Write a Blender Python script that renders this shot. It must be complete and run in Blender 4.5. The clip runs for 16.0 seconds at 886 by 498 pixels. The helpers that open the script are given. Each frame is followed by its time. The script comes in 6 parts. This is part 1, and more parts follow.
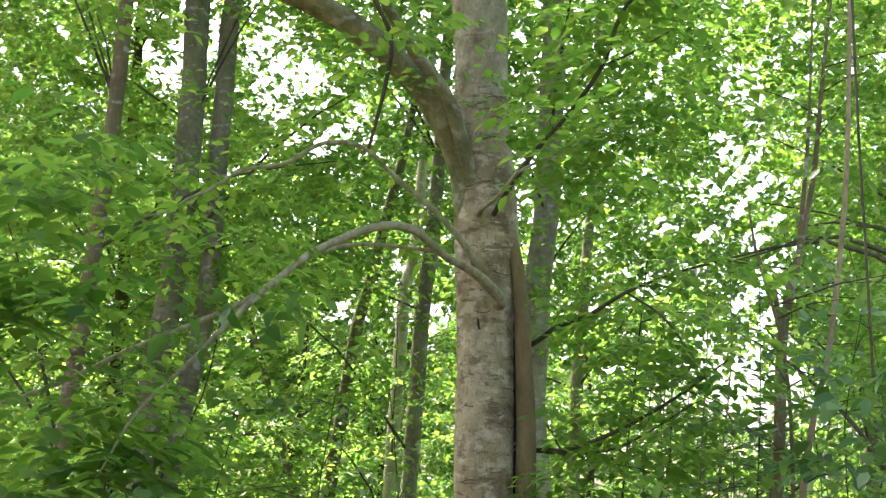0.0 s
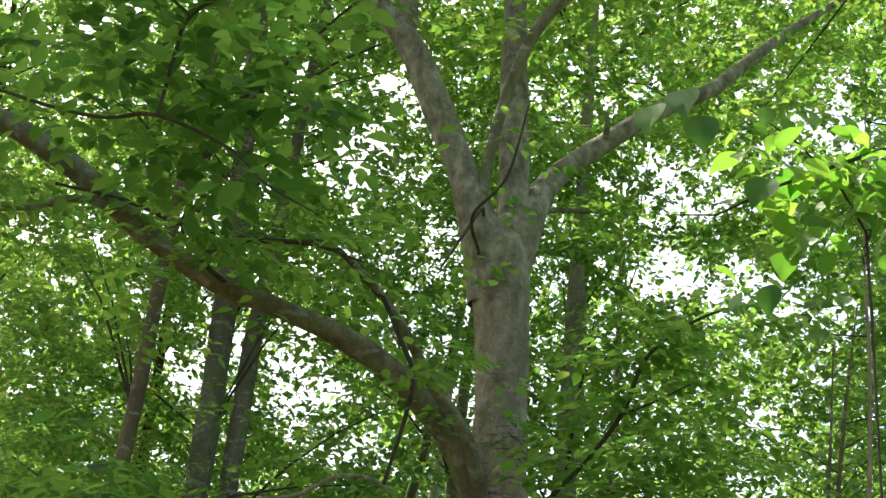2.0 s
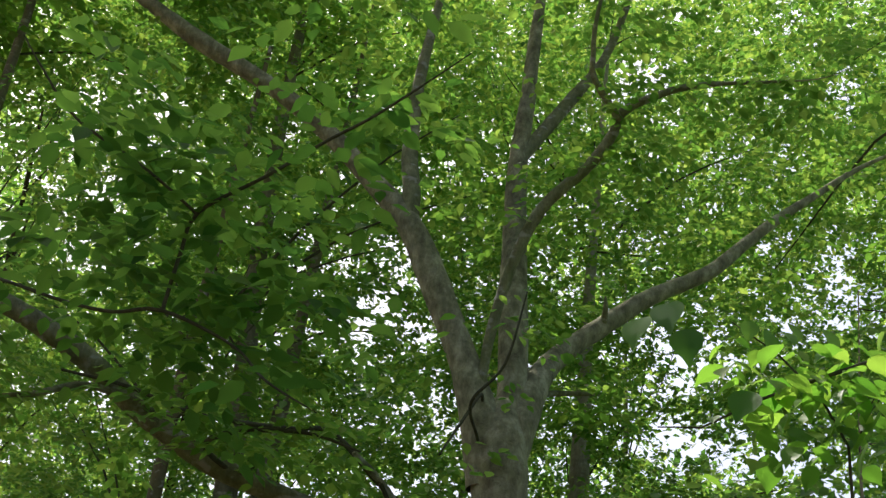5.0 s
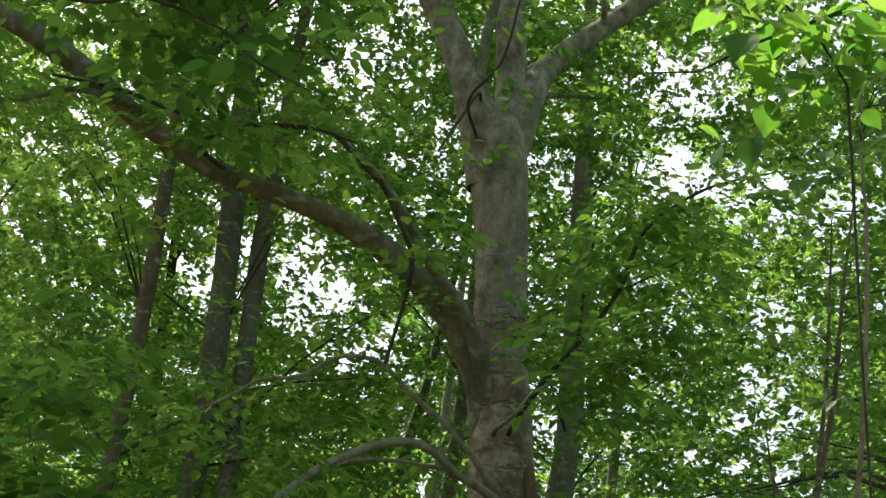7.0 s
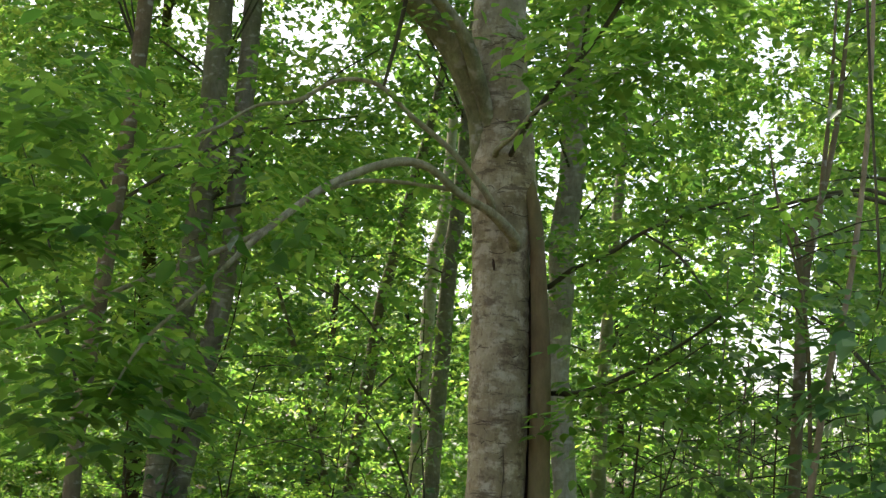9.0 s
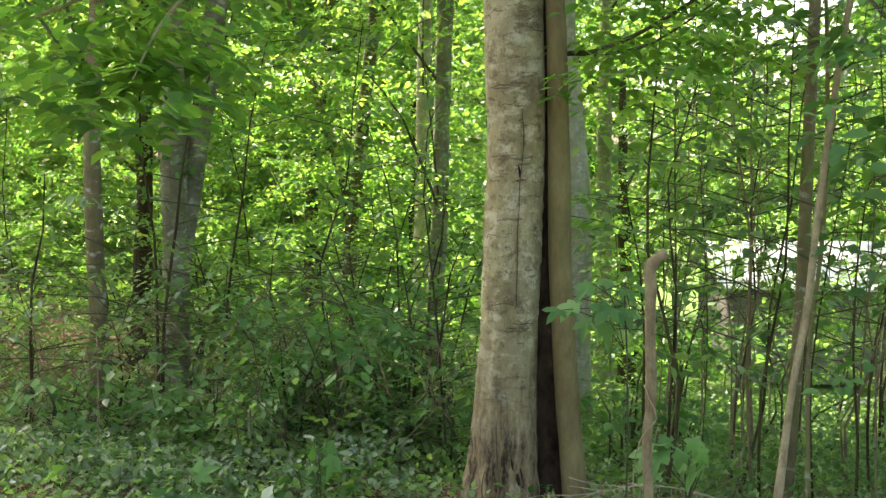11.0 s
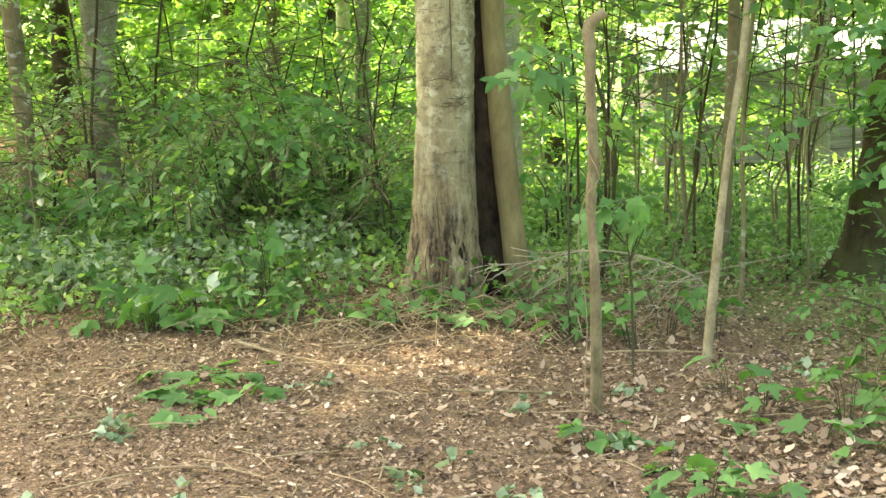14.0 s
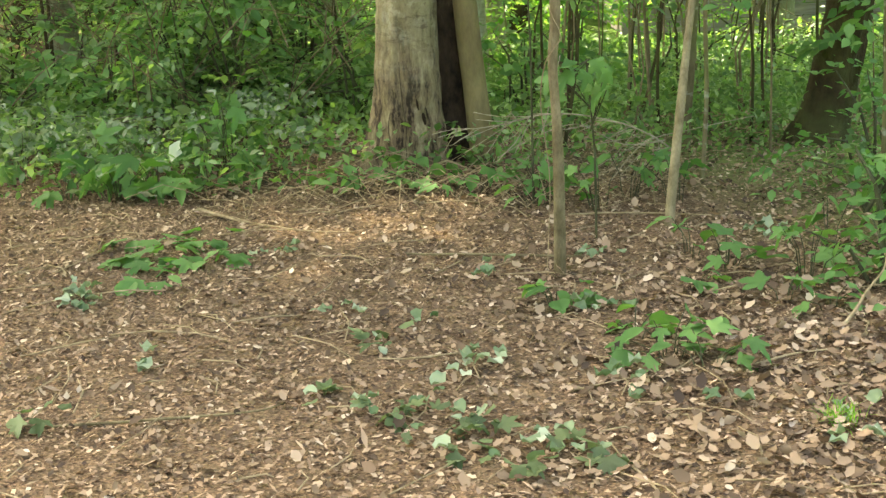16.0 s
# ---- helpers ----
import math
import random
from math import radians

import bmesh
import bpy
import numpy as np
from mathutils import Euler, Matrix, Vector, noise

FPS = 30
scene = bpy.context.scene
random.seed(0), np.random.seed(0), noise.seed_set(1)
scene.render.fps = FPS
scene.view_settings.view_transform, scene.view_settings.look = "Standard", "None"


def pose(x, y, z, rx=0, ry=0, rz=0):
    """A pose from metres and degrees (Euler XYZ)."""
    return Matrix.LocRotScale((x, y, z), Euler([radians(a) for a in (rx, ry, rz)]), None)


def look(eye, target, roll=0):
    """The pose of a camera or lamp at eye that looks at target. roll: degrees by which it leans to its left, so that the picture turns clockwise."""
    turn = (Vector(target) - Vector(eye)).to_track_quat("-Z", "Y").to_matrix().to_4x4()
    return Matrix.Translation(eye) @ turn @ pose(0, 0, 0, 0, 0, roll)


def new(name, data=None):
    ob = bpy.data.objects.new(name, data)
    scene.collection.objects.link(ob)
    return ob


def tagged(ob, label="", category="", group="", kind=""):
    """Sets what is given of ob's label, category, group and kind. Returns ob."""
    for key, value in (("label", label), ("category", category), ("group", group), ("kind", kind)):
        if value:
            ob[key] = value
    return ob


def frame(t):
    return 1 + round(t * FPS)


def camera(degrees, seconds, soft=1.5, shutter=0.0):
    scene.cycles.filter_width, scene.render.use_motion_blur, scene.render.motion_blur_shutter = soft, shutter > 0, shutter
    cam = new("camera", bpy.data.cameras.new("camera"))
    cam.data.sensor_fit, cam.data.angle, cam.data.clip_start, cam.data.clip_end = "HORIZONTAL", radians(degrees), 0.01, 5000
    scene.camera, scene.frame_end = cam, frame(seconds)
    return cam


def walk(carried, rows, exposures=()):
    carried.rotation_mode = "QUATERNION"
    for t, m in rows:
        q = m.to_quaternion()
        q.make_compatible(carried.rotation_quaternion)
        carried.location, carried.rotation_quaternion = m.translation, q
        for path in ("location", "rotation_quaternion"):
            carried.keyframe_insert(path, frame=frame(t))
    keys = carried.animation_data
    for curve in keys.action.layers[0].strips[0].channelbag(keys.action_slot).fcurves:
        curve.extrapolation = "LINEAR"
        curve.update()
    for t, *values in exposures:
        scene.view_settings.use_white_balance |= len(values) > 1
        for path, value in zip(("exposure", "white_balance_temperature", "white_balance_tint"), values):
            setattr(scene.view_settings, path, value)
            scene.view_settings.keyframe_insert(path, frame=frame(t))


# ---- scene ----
cam = camera(33.55, 16.0, soft=1.42, shutter=0.0)
# seconds, eye, yaw, pitch, roll
ROWS = [
    (0.0, 0.063, 0.019, 1.594, -0.03, 11.04, -3.23),
    (0.5, 0.055, 0.035, 1.627, 0.18, 13.40, -4.21),
    (1.0, 0.049, 0.033, 1.661, 0.86, 17.35, -5.54),
    (1.5, 0.047, 0.018, 1.678, 0.21, 20.66, -5.89),
    (2.0, 0.042, -0.003, 1.700, -0.37, 23.11, -6.44),
    (2.5, 0.026, -0.034, 1.771, -0.33, 25.51, -6.31),
    (3.0, 0.013, -0.068, 1.797, -1.00, 28.42, -6.75),
    (3.2, 0.014, -0.074, 1.786, -1.06, 29.11, -6.88),
    (5.3, 0.076, -0.180, 1.795, -0.17, 28.85, -6.95),
    (5.5, 0.074, -0.157, 1.765, -0.23, 27.95, -6.82),
    (6.0, 0.079, -0.091, 1.701, -0.12, 25.25, -6.15),
    (6.5, 0.078, -0.058, 1.672, -0.21, 22.69, -6.25),
    (7.0, 0.134, 0.000, 1.566, 0.71, 19.72, -5.52),
    (7.5, 0.135, 0.059, 1.511, 0.91, 17.22, -5.29),
    (8.0, 0.138, 0.086, 1.487, 1.56, 14.41, -4.73),
    (8.5, 0.147, 0.094, 1.473, 1.45, 12.90, -5.07),
    (9.0, 0.159, 0.101, 1.428, 1.31, 10.44, -3.94),
    (9.5, 0.126, 0.082, 1.444, 1.60, 6.37, -2.69),
    (10.0, 0.109, 0.070, 1.429, 2.11, 2.84, -1.65),
    (10.2, 0.092, 0.066, 1.458, 2.11, 1.64, -1.28),
    (12.3, 0.063, 0.097, 1.349, -1.54, -6.43, 0.75),
    (12.5, 0.063, 0.091, 1.351, -2.24, -6.75, 1.28),
    (13.0, 0.039, 0.062, 1.337, -2.98, -8.40, 1.30),
    (13.5, 0.024, 0.075, 1.333, -1.85, -9.35, 1.65),
    (14.0, 0.009, 0.061, 1.325, -1.96, -10.23, 1.52),
    (14.5, 0.019, 0.063, 1.318, -2.31, -10.95, 2.40),
    (15.0, 0.021, 0.055, 1.304, -2.77, -11.47, 1.99),
    (15.5, 0.016, 0.047, 1.289, -3.82, -13.29, 1.69),
    (16.0, 0.020, 0.057, 1.288, -3.39, -15.14, 2.02),
]

EXPOSURES = [(0.0, 2.69, 6650, 18), (0.5, 2.37, 6650, 17), (1.0, 2.12, 6650, 16), (2.0, 1.68, 6600, 14), (3.0, 1.19, 6500, 15), (5.5, 0.88, 6500, 13), (6.5, 1.05, 6600, 11), (7.0, 1.24, 6550, 13), (8.0, 1.58, 6600, 14), (9.0, 1.91, 6700, 15), (9.5, 2.06, 6700, 13), (10.0, 2.24, 6650, 13), (12.5, 3.66, 8300, -4), (14.0, 3.75, 8300, 1), (15.0, 3.62, 8450, 0), (16.0, 3.34, 8650, -1)]
walk(cam, [(t, pose(x, y, z, 90 + pitch, roll, yaw)) for t, x, y, z, yaw, pitch, roll in ROWS], EXPOSURES)

# ---- world, sun ----
SUN_ELEV, SUN_AZ = radians(58), radians(-38)      # azimuth from +Y towards +X
world = bpy.data.worlds.new("sky")
scene.world = world
world.use_nodes = True
wn = world.node_tree.nodes
wn.clear()
sky = wn.new("ShaderNodeTexSky")
sky.sky_type, sky.sun_disc = "NISHITA", False
sky.sun_elevation, sky.sun_rotation = SUN_ELEV, SUN_AZ
sky.air_density, sky.dust_density = 1.0, 6.0
bg, wout = wn.new("ShaderNodeBackground"), wn.new("ShaderNodeOutputWorld")
bg.inputs["Strength"].default_value = 0.135
world.node_tree.links.new(sky.outputs["Color"], bg.inputs["Color"])
world.node_tree.links.new(bg.outputs["Background"], wout.inputs["Surface"])
sun = new("sun", bpy.data.lights.new("sun", "SUN"))
sun.data.energy, sun.data.angle, sun.data.color = 3.2, radians(0.53), (1.0, 0.95, 0.86)
sun_dir = Vector((math.cos(SUN_ELEV) * math.sin(SUN_AZ), math.cos(SUN_ELEV) * math.cos(SUN_AZ), math.sin(SUN_ELEV)))
sun.matrix_world = look(sun_dir * 60, (0, 0, 0))

# ---- materials ----


def material(name):
    m = bpy.data.materials.new(name)
    m.use_nodes = True
    nt = m.node_tree
    return m, nt.nodes, nt.links, nt.nodes["Principled BSDF"]


def ramp(nodes, links, fac, stops):
    r = nodes.new("ShaderNodeValToRGB")
    while len(r.color_ramp.elements) < len(stops):
        r.color_ramp.elements.new(0.5)
    for e, (p, c) in zip(r.color_ramp.elements, stops):
        e.position, e.color = p, (*c, 1)
    links.new(fac, r.inputs["Fac"])
    return r.outputs["Color"]


def noise_tex(nodes, links, scale, detail=4.0, vec=None, rough=0.55, stretch=None):
    n = nodes.new("ShaderNodeTexNoise")
    n.inputs["Scale"].default_value, n.inputs["Detail"].default_value = scale, detail
    n.inputs["Roughness"].default_value = rough
    if vec is None:
        vec = nodes.new("ShaderNodeTexCoord").outputs["Object"]
    if stretch:
        mp = nodes.new("ShaderNodeMapping")
        mp.inputs["Scale"].default_value = stretch
        links.new(vec, mp.inputs["Vector"])
        vec = mp.outputs["Vector"]
    links.new(vec, n.inputs["Vector"])
    return n.outputs["Fac"]


def mix_color(nodes, links, fac, a, b, mode="MIX"):
    m = nodes.new("ShaderNodeMix")
    m.data_type, m.blend_type = "RGBA", mode
    for sock, val in ((m.inputs["Factor"], fac), (m.inputs[6], a), (m.inputs[7], b)):
        if isinstance(val, (int, float)):
            sock.default_value = val
        elif isinstance(val, tuple):
            sock.default_value = (*val, 1)
        else:
            links.new(val, sock)
    return m.outputs[2]


def bump(nodes, links, height, strength, dist):
    b = nodes.new("ShaderNodeBump")
    b.inputs["Strength"].default_value, b.inputs["Distance"].default_value = strength, dist
    links.new(height, b.inputs["Height"])
    return b.outputs["Normal"]


def leaf_material(name, stops, through_stops, share=0.45, rough=0.45, patch=2.5, gloss=0.3):
    """Thin leaf: gloss and body colour above, light through the blade from behind; every leaf its own shade."""
    m, n, l, p = material(name)
    geo = n.new("ShaderNodeNewGeometry")
    own = n.new("ShaderNodeObjectInfo")
    add, frac = n.new("ShaderNodeMath"), n.new("ShaderNodeMath")
    add.operation, frac.operation = "ADD", "FRACT"
    l.new(geo.outputs["Random Per Island"], add.inputs[0])
    l.new(own.outputs["Random"], add.inputs[1])
    l.new(add.outputs["Value"], frac.inputs[0])
    rnd = frac.outputs["Value"]
    col = ramp(n, l, rnd, stops)
    big = noise_tex(n, l, patch, 2.0)
    col = mix_color(n, l, 0.25, col, ramp(n, l, big, [(0.3, (0.35, 0.4, 0.3)), (0.7, (1.0, 1.0, 1.0))]), "MULTIPLY")
    l.new(col, p.inputs["Base Color"])
    p.inputs["Roughness"].default_value = rough
    p.inputs["Specular IOR Level"].default_value = gloss
    tr = n.new("ShaderNodeBsdfTranslucent")
    l.new(ramp(n, l, rnd, through_stops), tr.inputs["Color"])
    mx = n.new("ShaderNodeMixShader")
    mx.inputs["Fac"].default_value = share
    l.new(p.outputs["BSDF"], mx.inputs[1])
    l.new(tr.outputs["BSDF"], mx.inputs[2])
    l.new(mx.outputs["Shader"], n["Material Output"].inputs["Surface"])
    return m


def bark_material(name, stops, scale=9.0, ridge=0.5, moss=0.0, bands=0.25):
    m, n, l, p = material(name)
    co = n.new("ShaderNodeTexCoord").outputs["Object"]
    blotch = noise_tex(n, l, scale, 6.0, co, 0.65, (1, 1, 0.55))
    col = ramp(n, l, blotch, stops)
    fine = noise_tex(n, l, scale * 9, 5.0, co, 0.7, (1, 1, 0.35))
    col = mix_color(n, l, 0.55, col, ramp(n, l, fine, [(0.3, (0.45, 0.43, 0.4)), (0.62, (1.0, 1.0, 1.0))]), "MULTIPLY")
    height = fine
    if bands:
        ring = noise_tex(n, l, 6.0, 4.0, co, 0.6, (1.2, 1.2, 7.0))
        col = mix_color(n, l, bands, col, ramp(n, l, ring, [(0.36, (0.4, 0.37, 0.33)), (0.5, (1.0, 1.0, 1.0))]), "MULTIPLY")
        lich = noise_tex(n, l, 14.0, 3.0, co, 0.5, (1, 1, 1.6))
        col = mix_color(n, l, ramp(n, l, lich, [(0.58, (0, 0, 0)), (0.68, (0.55, 0.55, 0.55))]), col, (0.42, 0.42, 0.36))
    if moss:
        ms = noise_tex(n, l, 3.0, 5.0, co, 0.6)
        col = mix_color(n, l, ramp(n, l, ms, [(0.45, (0, 0, 0)), (0.7, (moss, moss, moss))]), col, (0.12, 0.15, 0.05))
    l.new(col, p.inputs["Base Color"])
    p.inputs["Roughness"].default_value = 0.9
    p.inputs["Specular IOR Level"].default_value = 0.15
    l.new(bump(n, l, height, ridge, 0.012), p.inputs["Normal"])
    return m




def trunk_material():
    """Smooth old bark: grey-olive blotches, pale lichen patches, dark flecks, short cross wrinkles, browner plates low down."""
    m, n, l, p = material("bark_main")
    co = n.new("ShaderNodeTexCoord").outputs["Object"]
    col = ramp(n, l, noise_tex(n, l, 7.0, 6.0, co, 0.65, (1, 1, 0.6)), [(0.3, (0.15, 0.122, 0.068)), (0.47, (0.242, 0.211, 0.12)), (0.62, (0.33, 0.297, 0.18)), (0.75, (0.44, 0.41, 0.285))])
    pale = noise_tex(n, l, 13.0, 7.0, co, 0.7, (0.9, 0.9, 1.25))
    col = mix_color(n, l, ramp(n, l, pale, [(0.5, (0, 0, 0)), (0.6, (0.7, 0.7, 0.7))]), col, (0.475, 0.445, 0.325))
    dark = noise_tex(n, l, 9.0, 7.0, co, 0.72, (1, 1, 1.3))
    col = mix_color(n, l, ramp(n, l, dark, [(0.54, (0, 0, 0)), (0.63, (0.8, 0.8, 0.8))]), col, (0.11, 0.083, 0.05))
    fleck = noise_tex(n, l, 60.0, 3.0, co, 0.5, (1, 1, 0.8))
    col = mix_color(n, l, ramp(n, l, fleck, [(0.63, (0, 0, 0)), (0.7, (0.6, 0.6, 0.6))]), col, (0.09, 0.07, 0.045))
    fine = noise_tex(n, l, 120.0, 4.0, co, 0.7, (1, 1, 0.5))
    col = mix_color(n, l, 0.4, col, ramp(n, l, fine, [(0.3, (0.55, 0.53, 0.5)), (0.65, (1.0, 1.0, 1.0))]), "MULTIPLY")
    seam = noise_tex(n, l, 7.0, 8.0, co, 0.7, (1, 1, 4.5))
    col = mix_color(n, l, ramp(n, l, seam, [(0.385, (0.75, 0.75, 0.75)), (0.42, (0, 0, 0))]), col, (0.09, 0.07, 0.043))
    grain = noise_tex(n, l, 55.0, 6.0, co, 0.75, (1, 1, 0.3))
    col = mix_color(n, l, ramp(n, l, grain, [(0.36, (0.6, 0.6, 0.6)), (0.44, (0, 0, 0))]), col, (0.12, 0.095, 0.06))
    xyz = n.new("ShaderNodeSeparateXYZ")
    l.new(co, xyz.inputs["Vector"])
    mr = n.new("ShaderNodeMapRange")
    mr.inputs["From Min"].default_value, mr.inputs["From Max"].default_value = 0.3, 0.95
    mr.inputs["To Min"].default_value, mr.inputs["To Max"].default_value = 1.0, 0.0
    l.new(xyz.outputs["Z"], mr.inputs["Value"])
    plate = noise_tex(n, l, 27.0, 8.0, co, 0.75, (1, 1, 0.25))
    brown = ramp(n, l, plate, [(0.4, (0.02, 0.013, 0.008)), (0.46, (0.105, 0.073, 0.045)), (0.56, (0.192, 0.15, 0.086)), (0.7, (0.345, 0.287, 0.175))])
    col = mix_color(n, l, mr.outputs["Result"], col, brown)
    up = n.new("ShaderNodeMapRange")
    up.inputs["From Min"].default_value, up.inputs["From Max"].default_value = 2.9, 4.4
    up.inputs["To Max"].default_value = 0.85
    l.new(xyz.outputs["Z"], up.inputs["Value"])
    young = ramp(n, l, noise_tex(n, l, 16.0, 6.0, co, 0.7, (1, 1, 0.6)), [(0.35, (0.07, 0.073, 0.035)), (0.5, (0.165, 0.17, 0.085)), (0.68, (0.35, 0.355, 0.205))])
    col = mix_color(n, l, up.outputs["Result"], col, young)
    l.new(col, p.inputs["Base Color"])
    p.inputs["Roughness"].default_value = 0.88
    p.inputs["Specular IOR Level"].default_value = 0.2
    l.new(bump(n, l, mix_color(n, l, 0.5, plate, dark), 0.9, 0.02), p.inputs["Normal"])
    return m


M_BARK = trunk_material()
M_BARK_UP = bark_material("bark_limb", [(0.3, (0.1, 0.106, 0.05)), (0.55, (0.225, 0.234, 0.118)), (0.75, (0.4, 0.408, 0.24))], scale=14.0, ridge=1.0, moss=0.6)
M_BARK_SIDE = bark_material("bark_side_stem", [(0.3, (0.115, 0.088, 0.042)), (0.6, (0.19, 0.152, 0.075)), (0.8, (0.26, 0.213, 0.115))], scale=4.0, ridge=0.25, moss=0.3, bands=0)
M_BARK_FAR = bark_material("bark_grey", [(0.3, (0.11, 0.103, 0.064)), (0.6, (0.22, 0.21, 0.14)), (0.8, (0.33, 0.32, 0.235))], scale=6.0, moss=0.4)
M_BARK_PALE = bark_material("bark_pale", [(0.3, (0.2, 0.185, 0.125)), (0.6, (0.34, 0.325, 0.235)), (0.8, (0.46, 0.45, 0.35))], scale=6.0, moss=0.25)
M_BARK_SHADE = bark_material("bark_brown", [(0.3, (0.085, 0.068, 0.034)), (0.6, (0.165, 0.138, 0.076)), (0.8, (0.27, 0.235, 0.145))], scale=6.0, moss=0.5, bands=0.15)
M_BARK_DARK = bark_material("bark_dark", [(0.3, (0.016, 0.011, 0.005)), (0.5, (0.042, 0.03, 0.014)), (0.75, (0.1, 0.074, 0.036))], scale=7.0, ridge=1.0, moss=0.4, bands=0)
M_BARK_MOSS = bark_material("bark_mossy", [(0.3, (0.06, 0.056, 0.03)), (0.6, (0.13, 0.122, 0.07)), (0.8, (0.24, 0.23, 0.15))], scale=6.0, moss=0.7)
M_SAPLING = bark_material("bark_sapling", [(0.3, (0.085, 0.066, 0.034)), (0.5, (0.165, 0.132, 0.075)), (0.75, (0.25, 0.205, 0.125))], scale=20.0, ridge=0.25, bands=0)
M_TWIG = bark_material("twig_bark", [(0.3, (0.034, 0.036, 0.018)), (0.7, (0.09, 0.092, 0.048))], scale=25.0, ridge=0.2, bands=0)
M_BRANCH = bark_material("bark_branch", [(0.3, (0.15, 0.14, 0.075)), (0.55, (0.31, 0.3, 0.185)), (0.75, (0.47, 0.46, 0.32))], scale=30.0, ridge=0.6, moss=0.45, bands=0)
M_DEAD = bark_material("dead_twig", [(0.3, (0.17, 0.125, 0.07)), (0.7, (0.36, 0.285, 0.185))], scale=25.0, ridge=0.2, bands=0)
M_DRY = bark_material("dry_stem", [(0.3, (0.08, 0.058, 0.034)), (0.7, (0.21, 0.16, 0.1))], scale=25.0, ridge=0.2, bands=0)
M_TAN = bark_material("bark_tan", [(0.3, (0.15, 0.12, 0.066)), (0.7, (0.32, 0.265, 0.165))], scale=18.0, ridge=0.25, bands=0)
M_GREY = bark_material("dead_grey_wood", [(0.3, (0.2, 0.165, 0.112)), (0.7, (0.4, 0.35, 0.265))], scale=25.0, ridge=0.2, bands=0)
M_CRACK = bark_material("bark_crack", [(0.3, (0.05, 0.037, 0.022)), (0.7, (0.13, 0.1, 0.062))], scale=40.0, ridge=0.3, bands=0)
# near-black: the shade inside the split and knot holes is put into this colour
M_HOLLOW_SHADE = bark_material("hollow_shade", [(0.35, (0.01, 0.007, 0.004)), (0.62, (0.06, 0.04, 0.025)), (0.75, (0.17, 0.12, 0.075))], scale=14.0, ridge=0.9, bands=0)

G1, G2, G3 = (0.043, 0.11, 0.021), (0.067, 0.15, 0.03), (0.108, 0.2, 0.042)
T1, T2, T3 = (0.145, 0.36, 0.048), (0.24, 0.48, 0.062), (0.42, 0.63, 0.1)
M_LEAF = leaf_material("leaf_tree", [(0.0, (0.045, 0.12, 0.02)), (0.6, (0.072, 0.155, 0.028)), (1.0, (0.11, 0.205, 0.04))], [(0.0, (0.165, 0.4, 0.042)), (0.6, (0.26, 0.5, 0.058)), (1.0, (0.43, 0.63, 0.09))], share=0.46, gloss=0.2)
M_LEAF_FAR = leaf_material("leaf_woods", [(0.0, G1), (0.5, G2), (1.0, G3)], [(0.0, T1), (0.5, T2), (1.0, (0.5, 0.68, 0.1))], share=0.52, patch=0.8)
# darkened copy of the woods' leaf: the high canopy's inner shade is in the colour
M_LEAF_FAR_SHADE = leaf_material("leaf_woods_shade_tone", [(0.0, (0.03, 0.08, 0.02)), (0.5, (0.05, 0.12, 0.028)), (1.0, (0.085, 0.165, 0.04))], [(0.0, (0.09, 0.25, 0.035)), (0.6, (0.16, 0.36, 0.05)), (1.0, (0.32, 0.52, 0.08))], share=0.42, patch=0.5)
# bright young-leaf tone with some of their sunlight put in; the grass shares it
M_LEAF_SUN = leaf_material("leaf_young_sunlit", [(0.0, (0.06, 0.15, 0.025)), (0.5, (0.1, 0.2, 0.03)), (1.0, (0.16, 0.26, 0.045))], [(0.0, (0.13, 0.37, 0.03)), (0.6, (0.24, 0.5, 0.045)), (1.0, (0.36, 0.6, 0.065))], share=0.55, gloss=0.2)
M_LEAF_LOW = leaf_material("leaf_undergrowth", [(0.0, (0.03, 0.058, 0.024)), (0.35, (0.055, 0.1, 0.04)), (0.75, (0.095, 0.16, 0.065)), (0.95, (0.16, 0.235, 0.12)), (1.0, (0.25, 0.33, 0.21))], [(0.0, (0.14, 0.33, 0.05)), (1.0, (0.38, 0.58, 0.11))], share=0.38)
M_LEAF_BROAD = leaf_material("leaf_broad", [(0.0, (0.042, 0.108, 0.029)), (0.7, (0.09, 0.188, 0.055)), (1.0, (0.145, 0.245, 0.085))], [(0.0, (0.1, 0.27, 0.04)), (1.0, (0.2, 0.42, 0.06))], share=0.3, rough=0.68, patch=12)
# darker leaf copy: shade under the canopy is put into the colour
M_LEAF_SHADE = leaf_material("leaf_shade_tone", [(0.0, (0.026, 0.075, 0.018)), (0.7, (0.05, 0.13, 0.03)), (1.0, (0.08, 0.17, 0.042))], [(0.0, (0.1, 0.28, 0.032)), (1.0, (0.26, 0.48, 0.06))], share=0.5, rough=0.65, patch=5, gloss=0.15)
M_LEAF_WILT = leaf_material("leaf_wilted", [(0.0, (0.075, 0.125, 0.06)), (0.6, (0.165, 0.215, 0.13)), (0.9, (0.28, 0.33, 0.22)), (1.0, (0.4, 0.44, 0.34))], [(0.0, (0.15, 0.25, 0.08)), (1.0, (0.3, 0.4, 0.2))], share=0.2, rough=0.7, patch=12)
M_LEAF_OLIVE = leaf_material("leaf_olive", [(0.0, (0.045, 0.068, 0.03)), (0.6, (0.085, 0.118, 0.05)), (1.0, (0.15, 0.185, 0.085))], [(0.0, (0.12, 0.2, 0.05)), (1.0, (0.22, 0.32, 0.1))], share=0.2, rough=0.6, patch=12)
